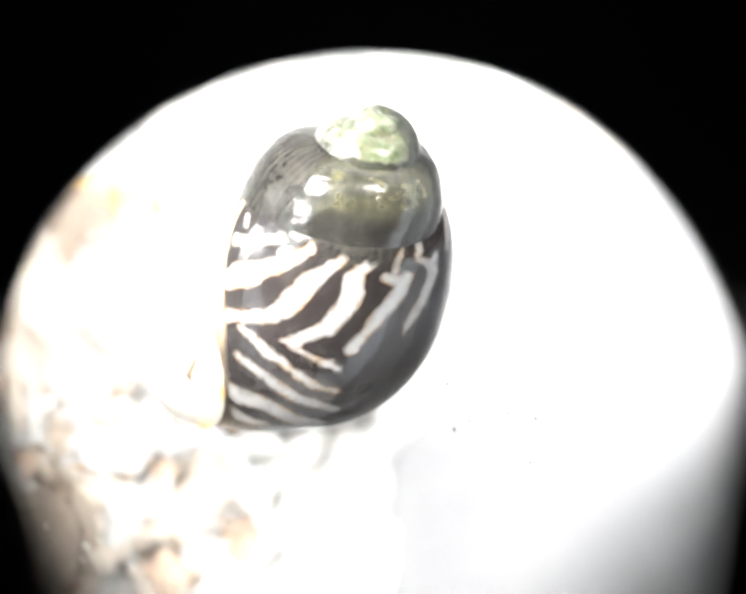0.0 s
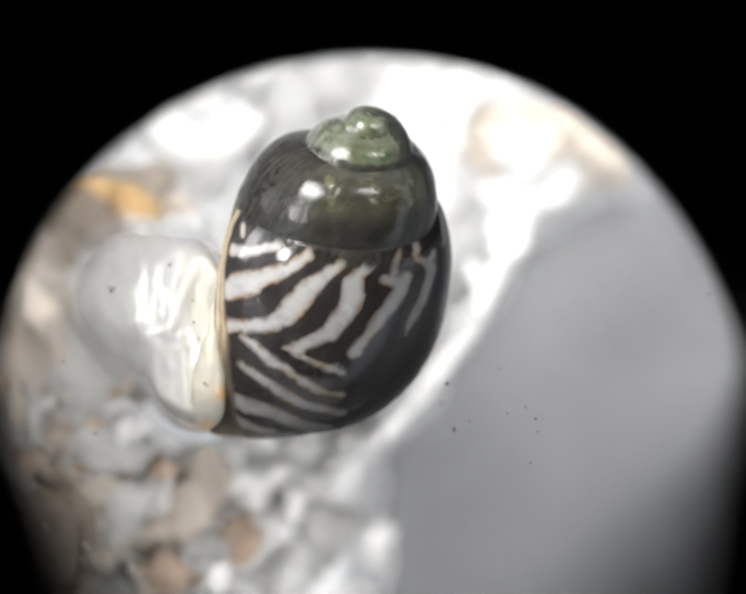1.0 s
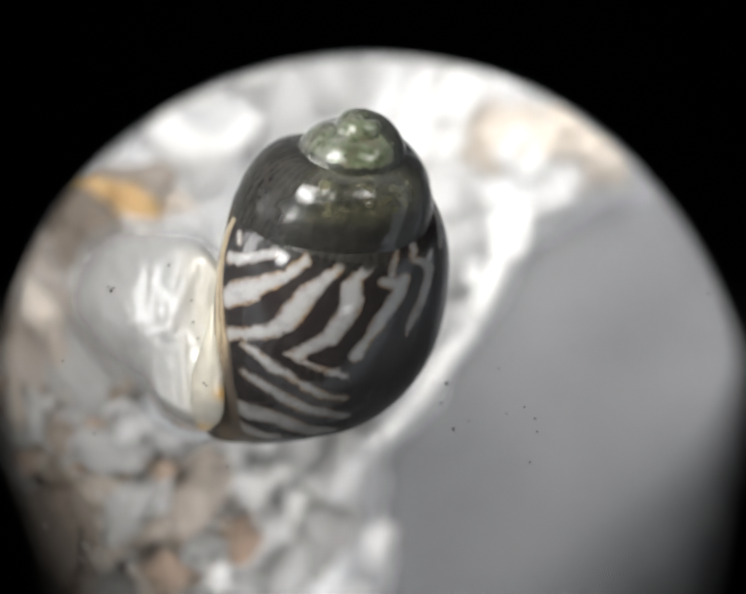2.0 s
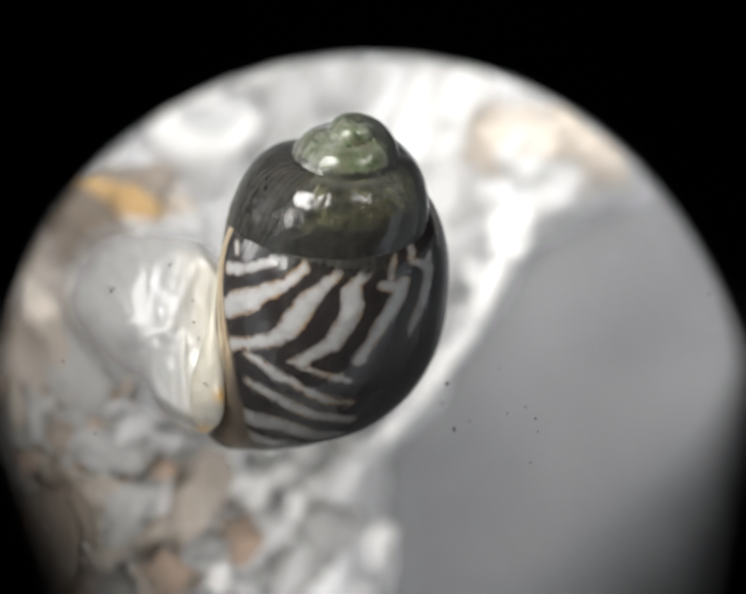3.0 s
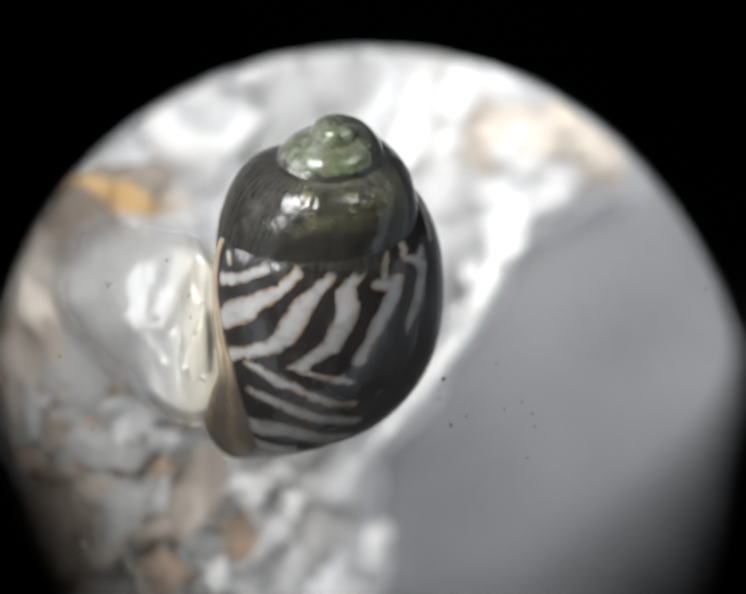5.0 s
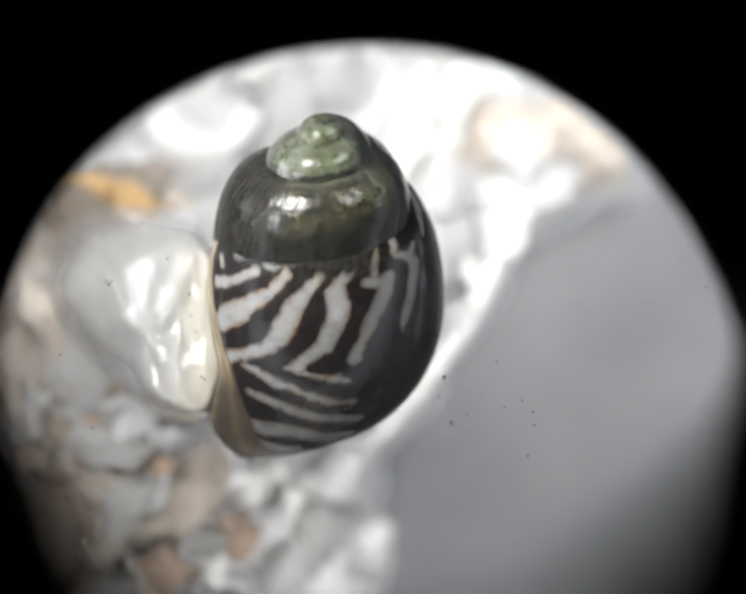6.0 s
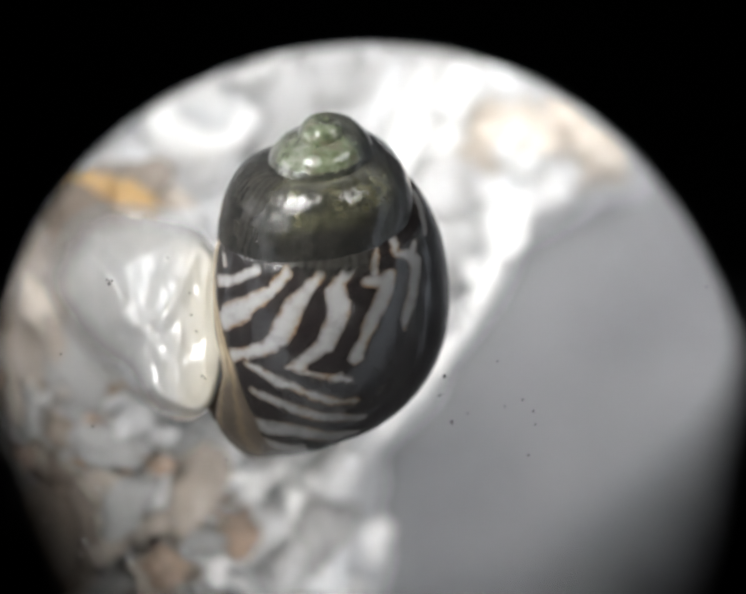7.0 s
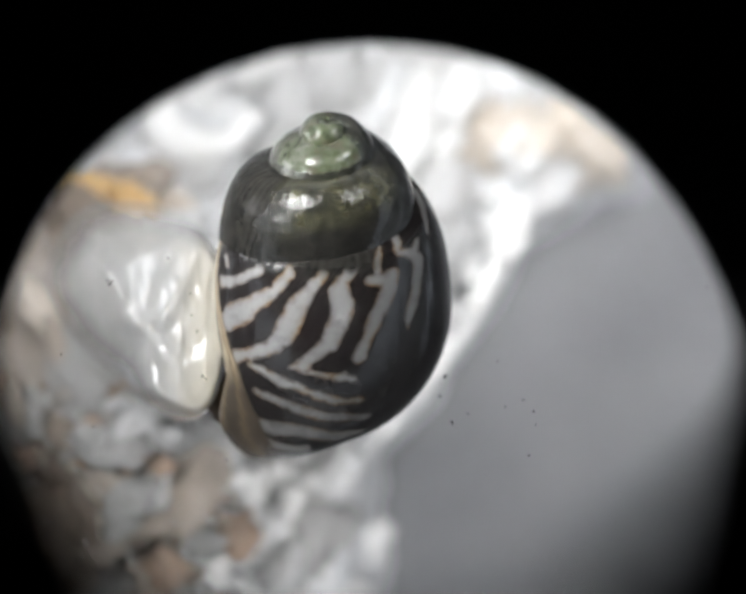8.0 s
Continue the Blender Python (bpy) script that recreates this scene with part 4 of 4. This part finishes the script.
def motions():
    """The snail rocks and turns its shell while the foot creeps along with it."""
    rows = []
    for t, wx, wy, wz, gx, gy in SHELL_ROWS:
        w = Vector((radians(wx), radians(wy), radians(wz)))
        rows.append((t, Matrix.Translation(at(gx, gy, 0)) @ Matrix.Rotation(w.length, 4, w if w.length else Vector((0, 0, 1)))))
    walk(snail_shell, rows)
    pivot = at(470, 700, 0)
    walk(snail_foot, [(t, Matrix.Translation(pivot + Vector((dx * U, -dy * U, 0))) @ pose(0, 0, 0, rx, ry, rz)) for t, dx, dy, rx, ry, rz in FOOT_ROWS])

    home = at(400, 880, -3.0) - pivot
    walk(snail_sole, [(t, Matrix.Translation(home + Vector((dx * U, -dy * U, 0)))) for t, dx, dy in SOLE_ROWS])

    walk(snail_mantle, [(t, Matrix.Translation((dx * U, -dy * U, dz * U))) for t, dx, dy, dz in MANTLE_ROWS])


# seconds, turn about x, y and z in degrees, grid place of the turning point
SHELL_ROWS = (
    (0.0, -2.74, 7.38, -15.79, 686.2, 587.0), (0.5, -2.13, 7.67, -13.54, 684.0, 589.4), (1.0, -2.30, 7.3, -12.35, 684.6, 595.2), (1.5, -2.03, 7.5, -11.23, 682.7, 598.1),
    (3.0, -0.50, 7.01, -7.19, 682.9, 609.4), (3.5, -0.40, 6.75, -5.62, 682.5, 612.9), (4.0, -0.46, 6.75, -4.28, 682.9, 618.6), (4.5, -0.43, 6.9, -3.72, 681.8, 623.5),
    (6.0, 0.45, 1.68, -0.67, 681.1, 624.1), (6.5, 0.60, -0.8, -0.50, 684.2, 623.2), (7.0, 0.33, -0.54, -0.68, 690.8, 624.2), (7.5, 0.33, -0.22, -0.56, 693.8, 621.9), (8.0, 0.0, 0.0, 0.0, 694.0, 623.4))
FOOT_ROWS = ((0.0, 0, 0, 0, 0, 0), (1.5, 0, 0, 0, 0, 0), (3.0, -3, 3, 0, 1, 0), (4.5, -5, 5, 1, 2, -1), (6.0, -6, 4, 2, 5, -3), (8.0, -5, 3, 3, 6, -4))
MANTLE_ROWS = ((0.0, 0, -6, 0), (1.5, 0, -4, 0), (3.5, 0, -2, 0), (4.5, -8, -6, -25), (6.0, -26, -10, -150), (8.0, -28, -14, -160))
SOLE_ROWS = ((0.0, 0, -5), (1.5, 0, -8), (3.0, 0, -38), (4.5, 5, -55), (8.0, 5, -60))
motions()
